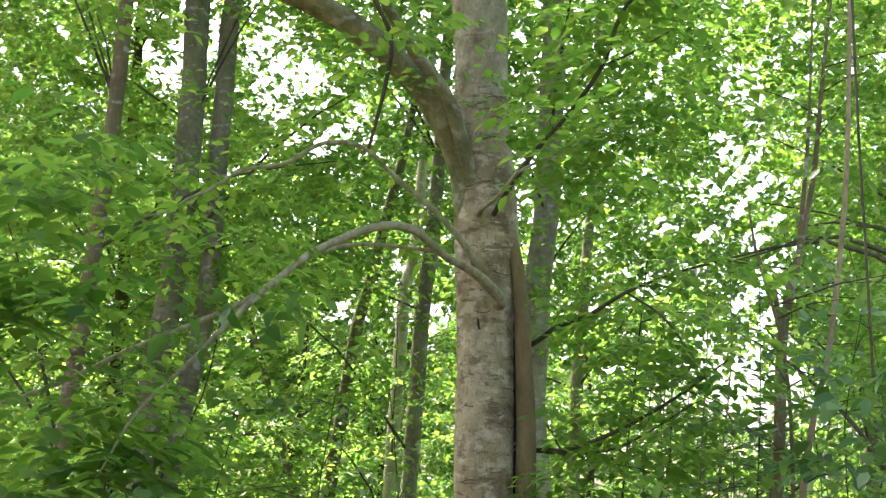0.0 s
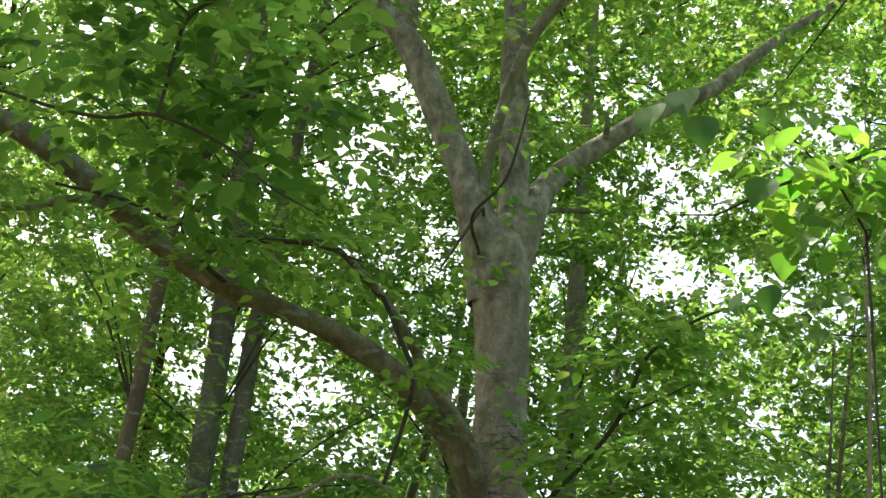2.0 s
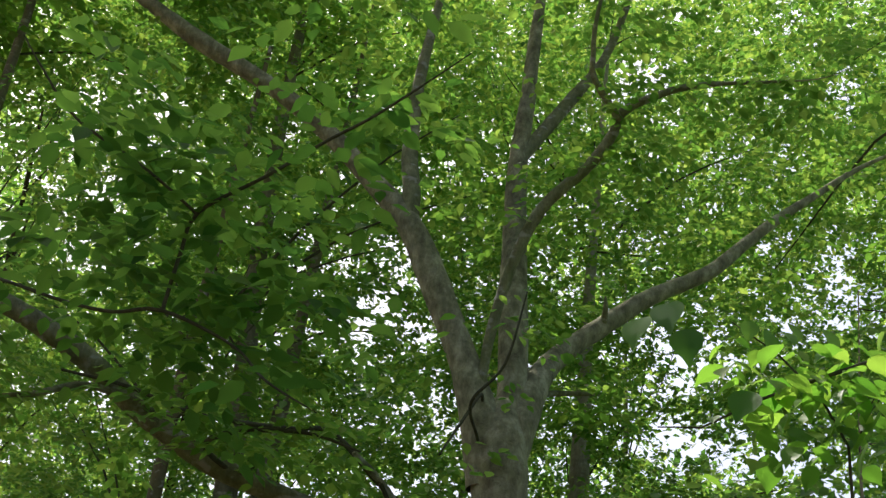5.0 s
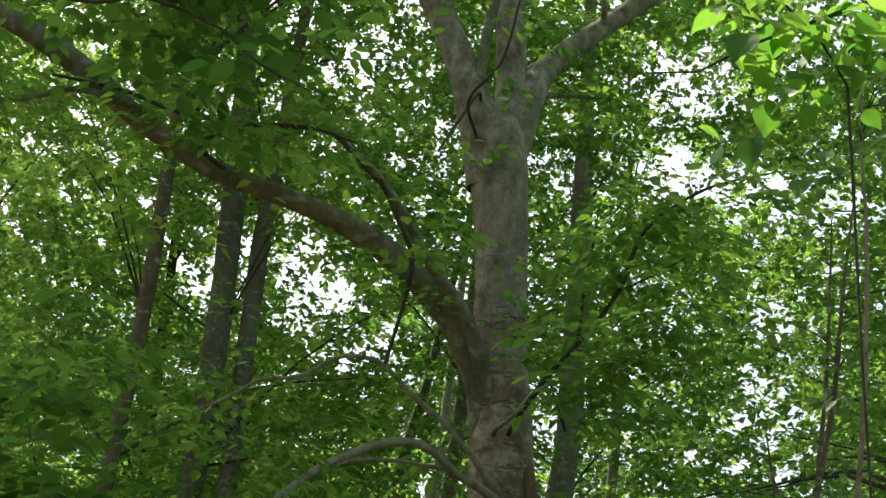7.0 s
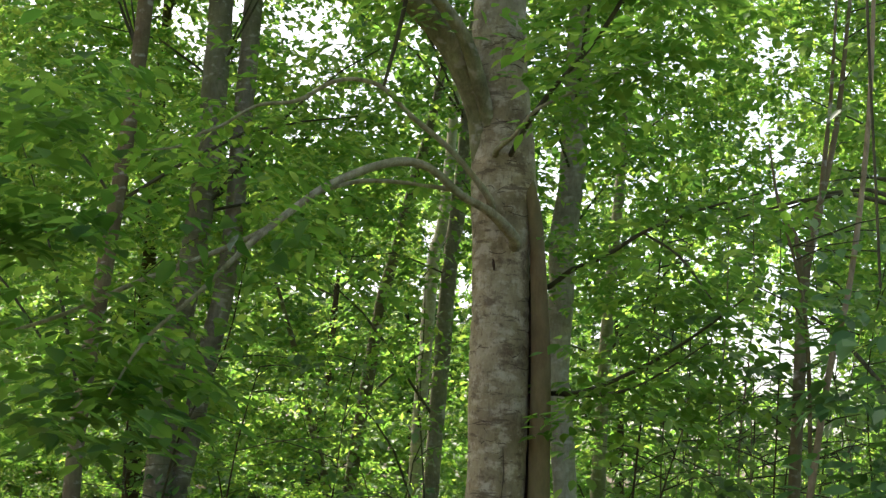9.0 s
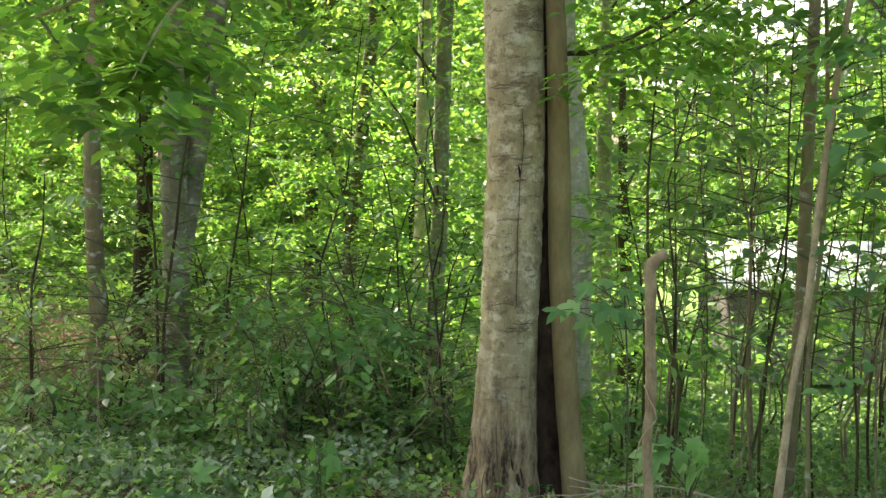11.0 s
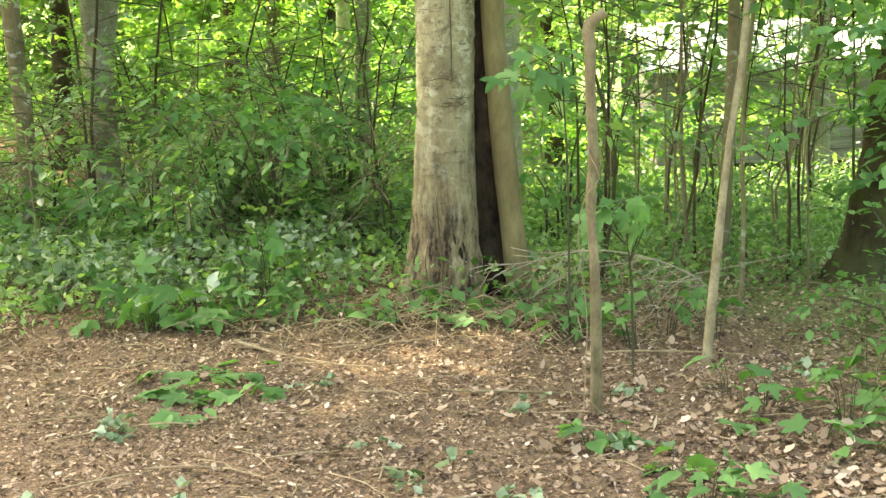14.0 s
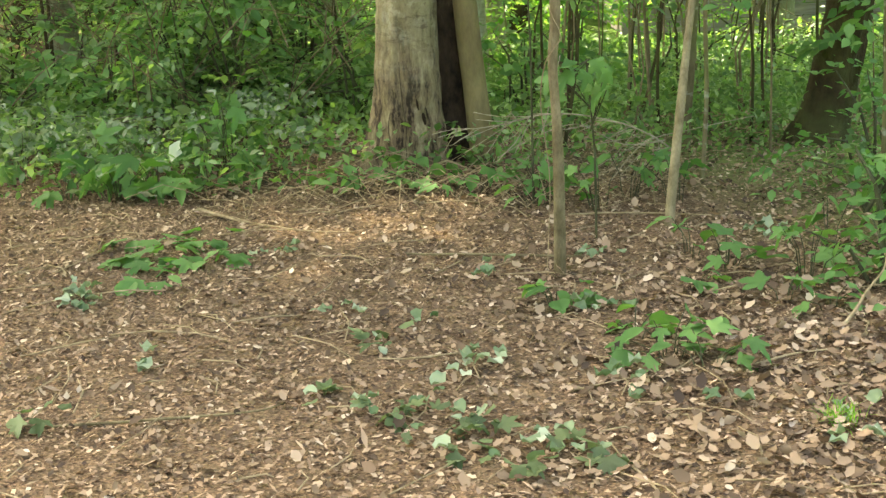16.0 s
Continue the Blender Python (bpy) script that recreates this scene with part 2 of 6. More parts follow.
M_LEAF_DEAD = leaf_material("leaf_dead", [(0.0, (0.032, 0.0193, 0.014)), (0.2, (0.1, 0.0637, 0.04)), (0.5, (0.215, 0.144, 0.095)), (0.85, (0.32, 0.224, 0.157)), (0.95, (0.43, 0.318, 0.232)), (1.0, (0.55, 0.434, 0.346))], [(0.0, (0.1, 0.05, 0.02)), (1.0, (0.3, 0.2, 0.1))], share=0.15, rough=0.75, patch=6)

M_LEAF_PALE = leaf_material("leaf_pale_dead", [(0.0, (0.15, 0.0989, 0.0651)), (0.6, (0.285, 0.199, 0.139)), (0.9, (0.41, 0.306, 0.223)), (1.0, (0.54, 0.427, 0.326))], [(0.0, (0.1, 0.05, 0.02)), (1.0, (0.3, 0.2, 0.1))], share=0.12, rough=0.75, patch=6)


def ground_material():
    m, n, l, p = material("forest_floor")
    co = n.new("ShaderNodeTexCoord").outputs["Object"]
    fine = noise_tex(n, l, 110.0, 6.0, co, 0.7)
    mid = noise_tex(n, l, 9.0, 5.0, co, 0.6)
    big = noise_tex(n, l, 0.35, 3.0, co)
    vo = n.new("ShaderNodeTexVoronoi")
    vo.inputs["Scale"].default_value = 75.0
    l.new(co, vo.inputs["Vector"])
    soil = ramp(n, l, fine, [(0.32, (0.03, 0.0203, 0.014)), (0.5, (0.135, 0.0897, 0.0583)), (0.7, (0.3, 0.21, 0.143))])
    soil = mix_color(n, l, 0.6, soil, ramp(n, l, vo.outputs["Color"], [(0.2, (0.45, 0.4, 0.36)), (0.8, (1.15, 1.1, 1.0))]), "MULTIPLY")
    soil = mix_color(n, l, ramp(n, l, mid, [(0.45, (0, 0, 0)), (0.75, (0.5, 0.5, 0.5))]), soil, (0.165, 0.118, 0.07))
    grass = ramp(n, l, mid, [(0.3, (0.05, 0.1, 0.02)), (0.7, (0.13, 0.2, 0.05))])
    xyz = n.new("ShaderNodeSeparateXYZ")
    l.new(co, xyz.inputs["Vector"])
    ad = n.new("ShaderNodeMath")
    ad.operation = "MULTIPLY_ADD"
    ad.inputs[1].default_value = 7.0
    l.new(big, ad.inputs[0])
    side = n.new("ShaderNodeMath")
    side.operation = "MULTIPLY"
    side.inputs[1].default_value = 2.2
    l.new(xyz.outputs["X"], side.inputs[0])
    l.new(side.outputs["Value"], ad.inputs[2])
    sm = n.new("ShaderNodeMath")
    sm.operation = "ADD"
    l.new(xyz.outputs["Y"], sm.inputs[0])
    l.new(ad.outputs["Value"], sm.inputs[1])
    mr = n.new("ShaderNodeMapRange")
    mr.inputs["From Min"].default_value, mr.inputs["From Max"].default_value = 10.5, 14.0
    l.new(sm.outputs["Value"], mr.inputs["Value"])
    l.new(mix_color(n, l, mr.outputs["Result"], soil, grass), p.inputs["Base Color"])
    p.inputs["Roughness"].default_value = 0.95
    p.inputs["Specular IOR Level"].default_value = 0.1
    l.new(bump(n, l, vo.outputs["Distance"], 0.6, 0.02), p.inputs["Normal"])
    return m


M_GROUND = ground_material()

# ---- mesh helpers ----
RNG = np.random.default_rng(7)


def mesh_from(name, verts, faces, mat, smooth=True):
    """A mesh from arrays; faces is one array of triangles or quads, or a list of such arrays."""
    me = bpy.data.meshes.new(name)
    verts = np.asarray(verts, dtype=np.float32)
    groups = faces if isinstance(faces, list) else [faces]
    groups = [np.asarray(f, dtype=np.int32) for f in groups if len(f)]
    loops = np.concatenate([f.ravel() for f in groups])
    sizes = np.concatenate([np.full(len(f), f.shape[1], dtype=np.int32) for f in groups])
    starts = np.concatenate([[0], np.cumsum(sizes)[:-1]]).astype(np.int32)
    me.vertices.add(len(verts))
    me.vertices.foreach_set("co", verts.ravel())
    me.loops.add(len(loops))
    me.loops.foreach_set("vertex_index", loops)
    me.polygons.add(len(sizes))
    me.polygons.foreach_set("loop_start", starts)
    me.polygons.foreach_set("loop_total", sizes)
    if smooth:
        me.polygons.foreach_set("use_smooth", np.ones(len(sizes), dtype=bool))
    me.update(calc_edges=True)
    me.materials.append(mat)
    return me


def part(name, data, parent=None, label=""):
    ob = new(name, data)
    if parent is not None:
        ob.parent = parent
        ob.matrix_parent_inverse = Matrix.Translation(-Vector(parent.location))
    return tagged(ob, label)


def thing(name, at, label, category, group="", kind=""):
    ob = new(name)
    ob.location = at
    ob.empty_display_size = 0.1
    return tagged(ob, label, category, group, kind)


def smooth_path(pts, step):
    """A Catmull-Rom run through (x, y, z, radius) points, at about the given step."""
    p = np.asarray(pts, dtype=float)
    q = np.vstack([2 * p[0] - p[1], p, 2 * p[-1] - p[-2]])
    out = []
    for i in range(len(p) - 1):
        a, b, c, d = q[i], q[i + 1], q[i + 2], q[i + 3]
        n = max(1, int(np.linalg.norm(c[:3] - b[:3]) / step))
        t = np.linspace(0, 1, n, endpoint=False)[:, None]
        out.append(0.5 * (2 * b + (c - a) * t + (2 * a - 5 * b + 4 * c - d) * t ** 2 + (3 * b - a - 3 * c + d) * t ** 3))
    out = np.vstack(out + [p[-1:]])
    out[:, 3] = np.maximum(out[:, 3], 0.0015)
    return out


def wave(seed, n=5, lo=1.0, hi=6.0):
    r = np.random.default_rng(seed)
    k, ph, am = r.uniform(lo, hi, (n, 3)) * r.choice([-1, 1], (n, 3)), r.uniform(0, 6.28, n), r.uniform(0.4, 1, n) / n
    return lambda v: (np.sin(v @ k.T + ph) * am).sum(-1)


def tube(pts, sides=8, step=0.12, wobble=0.04, lump=0.06, seed=0, shape=None):
    """Verts and faces of a limb: rings along a smooth path, with uneven radius and small sideways wander."""
    p = smooth_path(pts, step)
    n = len(p)
    tan = np.gradient(p[:, :3], axis=0)
    tan /= np.linalg.norm(tan, axis=1)[:, None] + 1e-9
    ref = np.where(np.abs(tan[:, 2:3]) > 0.95, np.array([[0.0, 1.0, 0.0]]), np.array([[0.0, 0.0, 1.0]]))
    if np.abs(tan[:, 2]).mean() > 0.7:
        ref = np.tile(np.array([[0.0, 1.0, 0.0]]), (n, 1))
    u = np.cross(ref, tan)
    u /= np.linalg.norm(u, axis=1)[:, None] + 1e-9
    w = np.cross(tan, u)
    ang = np.linspace(0, 2 * math.pi, sides, endpoint=False)
    ring = u[:, None] * np.cos(ang)[None, :, None] + w[:, None] * np.sin(ang)[None, :, None]
    rad = np.repeat(p[:, 3:4], sides, 1)
    base = p[:, None, :3] + ring * rad[..., None]
    f1, f2 = wave(seed, 6, 3, 11), wave(seed + 50, 6, 14, 40)
    rad = rad * (1 + lump * 1.6 * f1(base) + lump * 0.8 * f2(base))
    if shape is not None:
        rad = rad * shape(p, ang, base)
    sway = np.stack([wave(seed + k, 4, 1, 5)(p[:, :3]) for k in (1, 2, 3)], -1) * wobble * 0.35
    sway *= np.minimum(1, np.arange(n) / 4.0)[:, None]
    v = (p[:, :3] + sway)[:, None] + ring * rad[..., None]
    v = v.reshape(-1, 3)
    i = np.arange(n - 1)[:, None] * sides
    j, k = np.arange(sides)[None], (np.arange(sides)[None] + 1) % sides
    quads = np.stack([i + j, i + k, i + sides + k, i + sides + j], -1).reshape(-1, 4)
    v = np.vstack([v, v[-sides:].mean(0, keepdims=True)])
    tip = len(v) - 1
    a = (n - 1) * sides
    tris = np.array([[a + q, a + (q + 1) % sides, tip] for q in range(sides)])
    return v, quads, tris


def limb(name, pts, mat, parent, label="", sides=8, step=0.12, wobble=0.03, lump=0.06, seed=0, shape=None):
    v, q, t = tube(pts, sides, step, wobble, lump, seed, shape)
    return part(name, mesh_from(name, v, [q, t], mat), parent, label)


def joined(name, tubes, mat, parent, label="", kind=""):
    vs, qs, ts, o = [], [], [], 0
    for v, q, t in tubes:
        vs.append(v), qs.append(q + o), ts.append(t + o)
        o += len(v)
    ob = part(name, mesh_from(name, np.vstack(vs), [np.vstack(qs), np.vstack(ts)], mat), parent, label)
    return tagged(ob, kind=kind)


# blades as (outline verts, triangles); y runs from stalk to tip, x across, z up
OVATE = (np.array([[0, 0, 0], [-0.26, 0.28, 0.05], [-0.27, 0.58, 0.03], [0, 1, -0.1], [0.27, 0.58, 0.03], [0.26, 0.28, 0.05]]),
         np.array([[0, 2, 1], [0, 3, 2], [0, 4, 3], [0, 5, 4]]))
DIAMOND = (np.array([[0, 0, 0], [-0.32, 0.45, 0.06], [0, 1, -0.08], [0.32, 0.45, 0.06]]), np.array([[0, 2, 1], [0, 3, 2]]))


def lobed_blade():
    """A broad leaf with five pointed lobes and rounded bays."""
    out = [(0, 0.22, 0.03)]
    lobes = ((-112, 0.46), (-56, 0.68), (0, 0.8), (56, 0.68), (112, 0.46))
    for k, (d, r) in enumerate(lobes):
        run = [(d - 15, 0.74 * r), (d - 5, 0.9 * r), (d, r), (d + 6, 0.88 * r), (d + 15, 0.72 * r)]
        if k < 4:
            run.append((d + 28, 0.36))
        for a, q in run:
            out.append((q * math.sin(radians(a)), 0.22 + q * math.cos(radians(a)), -0.16 * q * q + 0.03 * math.sin(0.11 * a)))
    out.append((0, 0.06, 0.02))
    f = [[0, i + 1, i] for i in range(1, len(out) - 1)] + [[0, 1, len(out) - 1]]
    return np.array(out), np.array(f)


def crumpled_blade(seed):
    """A wilted leaf, folded and curled in on itself."""
    r = np.random.default_rng(seed)
    out = [(0, 0.5, 0.1)]
    for ring, (rad, up) in enumerate(((0.24, 0.12), (0.42, 0.3))):
        for k in range(9):
            a = 2 * math.pi * k / 9
            q = rad * r.uniform(0.75, 1.2)
            out.append((0.7 * q * math.sin(a), 0.5 + q * math.cos(a), up * r.uniform(-0.25, 1.0)))
    f = [[0, 1 + (k + 1) % 9, 1 + k] for k in range(9)]
    for k in range(9):
        a, b = 1 + k, 1 + (k + 1) % 9
        f += [[a, b, b + 9], [a, b + 9, a + 9]]
    return np.array(out), np.array(f)


LOBED = lobed_blade()
CURLED = (np.array([[0, 0, 0.02], [-0.3, 0.2, 0.12], [-0.34, 0.6, 0.2], [0, 1, 0.1], [0.34, 0.6, 0.16], [0.3, 0.2, 0.1], [0, 0.5, 0.0]]),
          np.array([[6, 1, 0], [6, 2, 1], [6, 3, 2], [6, 4, 3], [6, 5, 4], [6, 0, 5]]))


def turns(yaw, pitch, roll):
    """Rotation matrices from arrays of angles: yaw about z after pitch about x after roll about y."""
    cy, sy, cp, sp, cr, sr = np.cos(yaw), np.sin(yaw), np.cos(pitch), np.sin(pitch), np.cos(roll), np.sin(roll)
    o, z = np.ones_like(yaw), np.zeros_like(yaw)
    mk = lambda *r: np.stack([np.stack(k, -1) for k in r], -2)
    return mk((cy, -sy, z), (sy, cy, z), (z, z, o)) @ mk((o, z, z), (z, cp, -sp), (z, sp, cp)) @ mk((cr, z, sr), (z, o, z), (-sr, z, cr))


def blades(at, rot, size, blade):
    """Many leaves as one vertex array and one triangle array."""
    bv, bf = blade
    v = np.einsum("nij,kj->nki", rot, bv) * np.asarray(size)[:, None, None] + at[:, None]
    f = bf[None] + (np.arange(len(at)) * len(bv))[:, None, None]
    return v.reshape(-1, 3), f.reshape(-1, 3)


def spray_templates(count, leaves, length, leaf, rng):
    """Flat leafy twigs: leaves alternate on both sides of a stalk with side twigs."""
    out = []
    for _ in range(count):
        at, yaw = [], []
        arms = [(0.0, 0.0, 1.0)] + [(rng.uniform(0.1, 0.7), s * rng.uniform(0.5, 0.95), rng.uniform(0.35, 0.6)) for s in (-1, 1, -1, 1)[: 2 + int(rng.integers(0, 3))]]
        tot = sum(a[2] for a in arms)
        for s0, bend, ln in arms:
            n = max(2, int(leaves * ln / tot))
            for i in range(n):
                u = (i + 0.8) / n * ln
                x, y = math.sin(bend) * u, s0 + math.cos(bend) * u
                side = 1 if i % 2 else -1
                at.append((x * length, y * length, -0.12 * length * (y * y) + rng.normal(0, 0.035 * length)))
                yaw.append(-bend - side * rng.uniform(0.5, 1.15) if i < n - 1 else -bend)
        at, yaw = np.array(at), np.array(yaw)
        size = leaf * rng.uniform(0.65, 1.2, len(at))
        out.append((at, yaw, size))
    return out


def sprays(origins, yaw, droop, scale, templates, blade, rng, tilt=0.3):
    """Leaves of many twigs: one template twig turned to each origin."""
    V, F, o = [], [], 0
    pick = rng.integers(0, len(templates), len(origins))
    for k, (at, ly, size) in enumerate(templates):
        idx = np.where(pick == k)[0]
        if not len(idx):
            continue
        m, n = len(idx), len(at)
        R = turns(yaw[idx], droop[idx], rng.normal(0, 0.22, m))
        pos = np.einsum("mij,nj->mni", R, at) * scale[idx][:, None, None] + origins[idx][:, None]
        pos = pos.reshape(-1, 3)
        y = (yaw[idx][:, None] + ly[None]).ravel()
        rot = turns(y + rng.normal(0, 0.2, m * n), rng.normal(-0.25, tilt, m * n), rng.normal(0, tilt, m * n))
        v, f = blades(pos, rot, (size[None] * scale[idx][:, None]).ravel(), blade)
        V.append(v), F.append(f + o)
        o += len(v)
    return np.vstack(V), np.vstack(F)


# canopy openings fitted to the camera's view: bearing and rise from its eye, with half widths
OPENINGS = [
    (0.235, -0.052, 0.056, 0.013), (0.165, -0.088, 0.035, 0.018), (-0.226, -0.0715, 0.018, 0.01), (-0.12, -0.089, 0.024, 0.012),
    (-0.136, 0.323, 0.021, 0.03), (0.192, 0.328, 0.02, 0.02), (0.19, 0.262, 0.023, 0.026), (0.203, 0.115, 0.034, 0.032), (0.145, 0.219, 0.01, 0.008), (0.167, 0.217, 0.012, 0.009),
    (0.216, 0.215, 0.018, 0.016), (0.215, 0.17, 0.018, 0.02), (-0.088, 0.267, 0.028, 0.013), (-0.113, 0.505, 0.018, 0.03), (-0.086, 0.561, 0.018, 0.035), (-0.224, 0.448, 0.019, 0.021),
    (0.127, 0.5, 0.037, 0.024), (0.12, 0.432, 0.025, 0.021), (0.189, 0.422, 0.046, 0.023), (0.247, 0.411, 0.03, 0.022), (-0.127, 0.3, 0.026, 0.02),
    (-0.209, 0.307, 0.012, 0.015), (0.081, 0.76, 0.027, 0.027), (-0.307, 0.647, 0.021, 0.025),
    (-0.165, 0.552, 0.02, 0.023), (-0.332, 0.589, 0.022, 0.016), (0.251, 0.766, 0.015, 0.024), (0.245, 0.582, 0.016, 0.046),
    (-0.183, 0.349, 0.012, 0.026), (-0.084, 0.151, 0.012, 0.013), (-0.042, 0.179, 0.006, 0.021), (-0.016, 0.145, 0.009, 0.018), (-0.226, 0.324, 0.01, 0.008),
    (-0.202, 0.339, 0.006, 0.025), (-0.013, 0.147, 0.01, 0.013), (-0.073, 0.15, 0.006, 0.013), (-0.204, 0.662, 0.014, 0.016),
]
CAMERA_EYE = np.array([0.07, 0.0, 1.6])


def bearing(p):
    d = p - CAMERA_EYE
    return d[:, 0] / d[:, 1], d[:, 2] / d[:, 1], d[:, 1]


# each opening is a cone out from the camera's eye, shaped for its view
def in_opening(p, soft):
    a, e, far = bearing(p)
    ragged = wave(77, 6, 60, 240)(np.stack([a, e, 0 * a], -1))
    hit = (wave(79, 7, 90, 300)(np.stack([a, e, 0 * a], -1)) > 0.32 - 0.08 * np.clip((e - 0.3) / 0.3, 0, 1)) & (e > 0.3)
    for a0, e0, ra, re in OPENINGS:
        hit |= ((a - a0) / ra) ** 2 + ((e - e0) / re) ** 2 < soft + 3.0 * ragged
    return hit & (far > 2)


def thinned(v, f, blade, keep):
    """The leaves for which keep is true."""
    nb, nf = len(blade[0]), len(blade[1])
    v, f = v.reshape(-1, nb, 3), f.reshape(-1, nf, 3)
    keep = np.where(keep)[0]
    v = v[keep]
    return v.reshape(-1, 3), (blade[1][None] + (np.arange(len(keep)) * nb)[:, None, None]).reshape(-1, 3)


def crown(name, parent, origins, templates, mat, rng, blade=OVATE, scale=(0.8, 1.2), droop=-0.15, tilt=0.3, label="", yaw=None, gaps=False, bare_wood=None, share=0.4, margin=0.012):
    """A crown of leafy twigs. gaps: leaves are few in the openings fitted to the camera's view. bare_wood: limbs before
    which leaves are thinned, as seen from the camera's eye.
    """
    n = len(origins)
    yaw = rng.uniform(0, 2 * math.pi, n) if yaw is None else yaw
    v, f = sprays(np.asarray(origins), yaw, rng.normal(droop, 0.2, n), rng.uniform(*scale, n), templates, blade, rng, tilt)
    mid = v.reshape(-1, len(blade[0]), 3).mean(1)
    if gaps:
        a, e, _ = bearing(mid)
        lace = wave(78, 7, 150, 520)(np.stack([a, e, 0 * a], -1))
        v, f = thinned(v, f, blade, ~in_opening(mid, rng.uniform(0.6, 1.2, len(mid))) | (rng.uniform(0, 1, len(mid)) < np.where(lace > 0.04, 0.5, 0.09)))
    if bare_wood is not None:
        mid = v.reshape(-1, len(blade[0]), 3).mean(1)
        a, e, far = bearing(mid)
        wa, we, wfar = bearing(bare_wood[:, :3])
        hit = np.zeros(len(mid), bool)
        for k in range(len(wa)):
            hit |= (np.hypot(a - wa[k], e - we[k]) < margin + bare_wood[k, 3] / wfar[k]) & (far < wfar[k] - 0.05)
        v, f = thinned(v, f, blade, ~hit | (rng.uniform(0, 1, len(mid)) < share))
    ob = part(name, mesh_from(name, v, f, mat, smooth=False), parent, label)
    return tagged(ob, kind="stuff")


# ---- ground ----


def ground_z(x, y):
    x, y = np.asarray(x, float), np.asarray(y, float)
    right = 1 / (1 + np.exp(-(x - 0.6) * 1.1))
    fall = np.clip((y - 7.0) / 15.0, 0, 1)
    fall = fall * fall * (3 - 2 * fall)
    z = -1.5 * fall * (0.25 + 0.75 * right)
    near = np.exp(-((x / 6) ** 2 + ((y - 3) / 6) ** 2))
    z = z + 0.025 * np.sin(1.7 * x + 0.6) * np.sin(1.3 * y) * (1 - 0.5 * near)
    z = z + 0.10 * (1 - near) * np.sin(0.31 * x + 1) * np.cos(0.27 * y)
    z = z + 0.05 * np.exp(-((x - 0.3) ** 2 + (y - 6.0) ** 2) / 0.5)
    return z


def build_ground():
    s = np.sinh(np.linspace(-6.2, 6.2, 181)) * 1.65
    X, Y = np.meshgrid(s, s + 4.0)
    v = np.stack([X, Y, ground_z(X, Y) + 0.008 * np.sin(9 * X + 3 * Y) * np.sin(8 * Y - 2 * X)], -1).reshape(-1, 3)
    n = len(s)
    i = (np.arange(n - 1)[:, None] * n + np.arange(n - 1)[None]).ravel()
    f = np.stack([i, i + 1, i + n + 1, i + n], -1)
    return tagged(new("ground", mesh_from("ground", v, f, M_GROUND)), "brown woodland floor of leaf litter, shreds and soil", "ground", kind="structure")


ground = build_ground()

# ---- main tree ----
tree = thing("split_trunk_tree", (0.2, 5.92, 0.0), "grey-brown forest tree with a hollow split trunk and green leaves", "tree")
TRUNK = [(0.18, 5.94, -0.12, 0.22), (0.185, 5.94, 0.02, 0.18), (0.188, 5.94, 0.14, 0.158), (0.193, 5.93, 0.3, 0.138), (0.2, 5.92, 0.52, 0.125), (0.208, 5.92, 0.85, 0.116),
         (0.215, 5.92, 1.2, 0.116), (0.217, 5.92, 1.6, 0.116), (0.21, 5.92, 2.0, 0.117), (0.197, 5.92, 2.3, 0.115), (0.187, 5.92, 2.5, 0.117), (0.18, 5.92, 2.67, 0.124), (0.172, 5.92, 2.85, 0.131),
         (0.15, 5.92, 3.1, 0.119), (0.128, 5.92, 3.4, 0.112), (0.11, 5.92, 3.65, 0.112), (0.082, 5.92, 3.9, 0.119), (0.052, 5.92, 4.14, 0.13), (0.045, 5.93, 4.28, 0.1), (0.04, 5.94, 4.4, 0.05)]


def trunk_shape(p, ang, base):
    """Root flares low down, a long crack, rough plates, ring wrinkles and branch scars."""
    z = p[:, 2][:, None]
    a = ang[None]
    low = np.exp(-np.clip(z, 0, None) / 0.22)
    flare = 1 + 0.22 * low * np.cos(3 * (a - math.pi)) + 0.12 * low * np.cos(5 * a + 2.2)
    rough = wave(91, 8, 18, 70)(base) * (0.03 + 0.09 * np.exp(-np.clip(z, 0, None) / 0.5))
    rough = rough + 0.13 * np.clip(wave(92, 7, 22, 60)(base * np.array([1.0, 1.0, 0.12])) * 2.2, -1, 0.5) * np.exp(-np.clip(z - 0.25, 0, None) / 0.3)
    wr = wave(33, 5, 2, 5)(base)
    wrinkle = 0.022 * np.sin(z * 95 + 5 * wr) * np.clip(wave(12, 5, 3, 9)(base) * 3, 0, 1)
    front = lambda x0: np.exp(-((base[..., 0] - x0 - 0.01 * np.sin(z * 9)) / 0.008) ** 2) * (base[..., 1] < p[:, 1][:, None])
    crack = front(0.235) * ((z > 0.95) & (z < 1.75)) * 0.07
    crack2 = front(0.125) * ((z > 0.5) & (z < 1.1)) * 0.05
    crack3 = front(0.165) * (z < 0.6) * 0.08
    scar = sum(np.exp(-(((base[..., 0] - sx) / r) ** 2 + ((z - sz) / r) ** 2)) * d for sx, sz, r, d in
               ((0.22, 0.33, 0.022, -0.14), (0.25, 0.28, 0.02, -0.12), (0.23, 1.5, 0.012, -0.06), (0.19, 2.15, 0.03, 0.05), (0.24, 2.53, 0.035, 0.12), (0.15, 2.42, 0.015, -0.05),
                (0.13, 2.68, 0.04, 0.1), (0.14, 2.87, 0.04, 0.08), (0.28, 2.77, 0.035, 0.12)))
    return flare + rough + wrinkle - crack - crack2 - crack3 + scar * (base[..., 1] < p[:, 1][:, None])


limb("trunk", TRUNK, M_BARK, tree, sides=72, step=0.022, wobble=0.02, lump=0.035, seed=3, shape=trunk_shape)


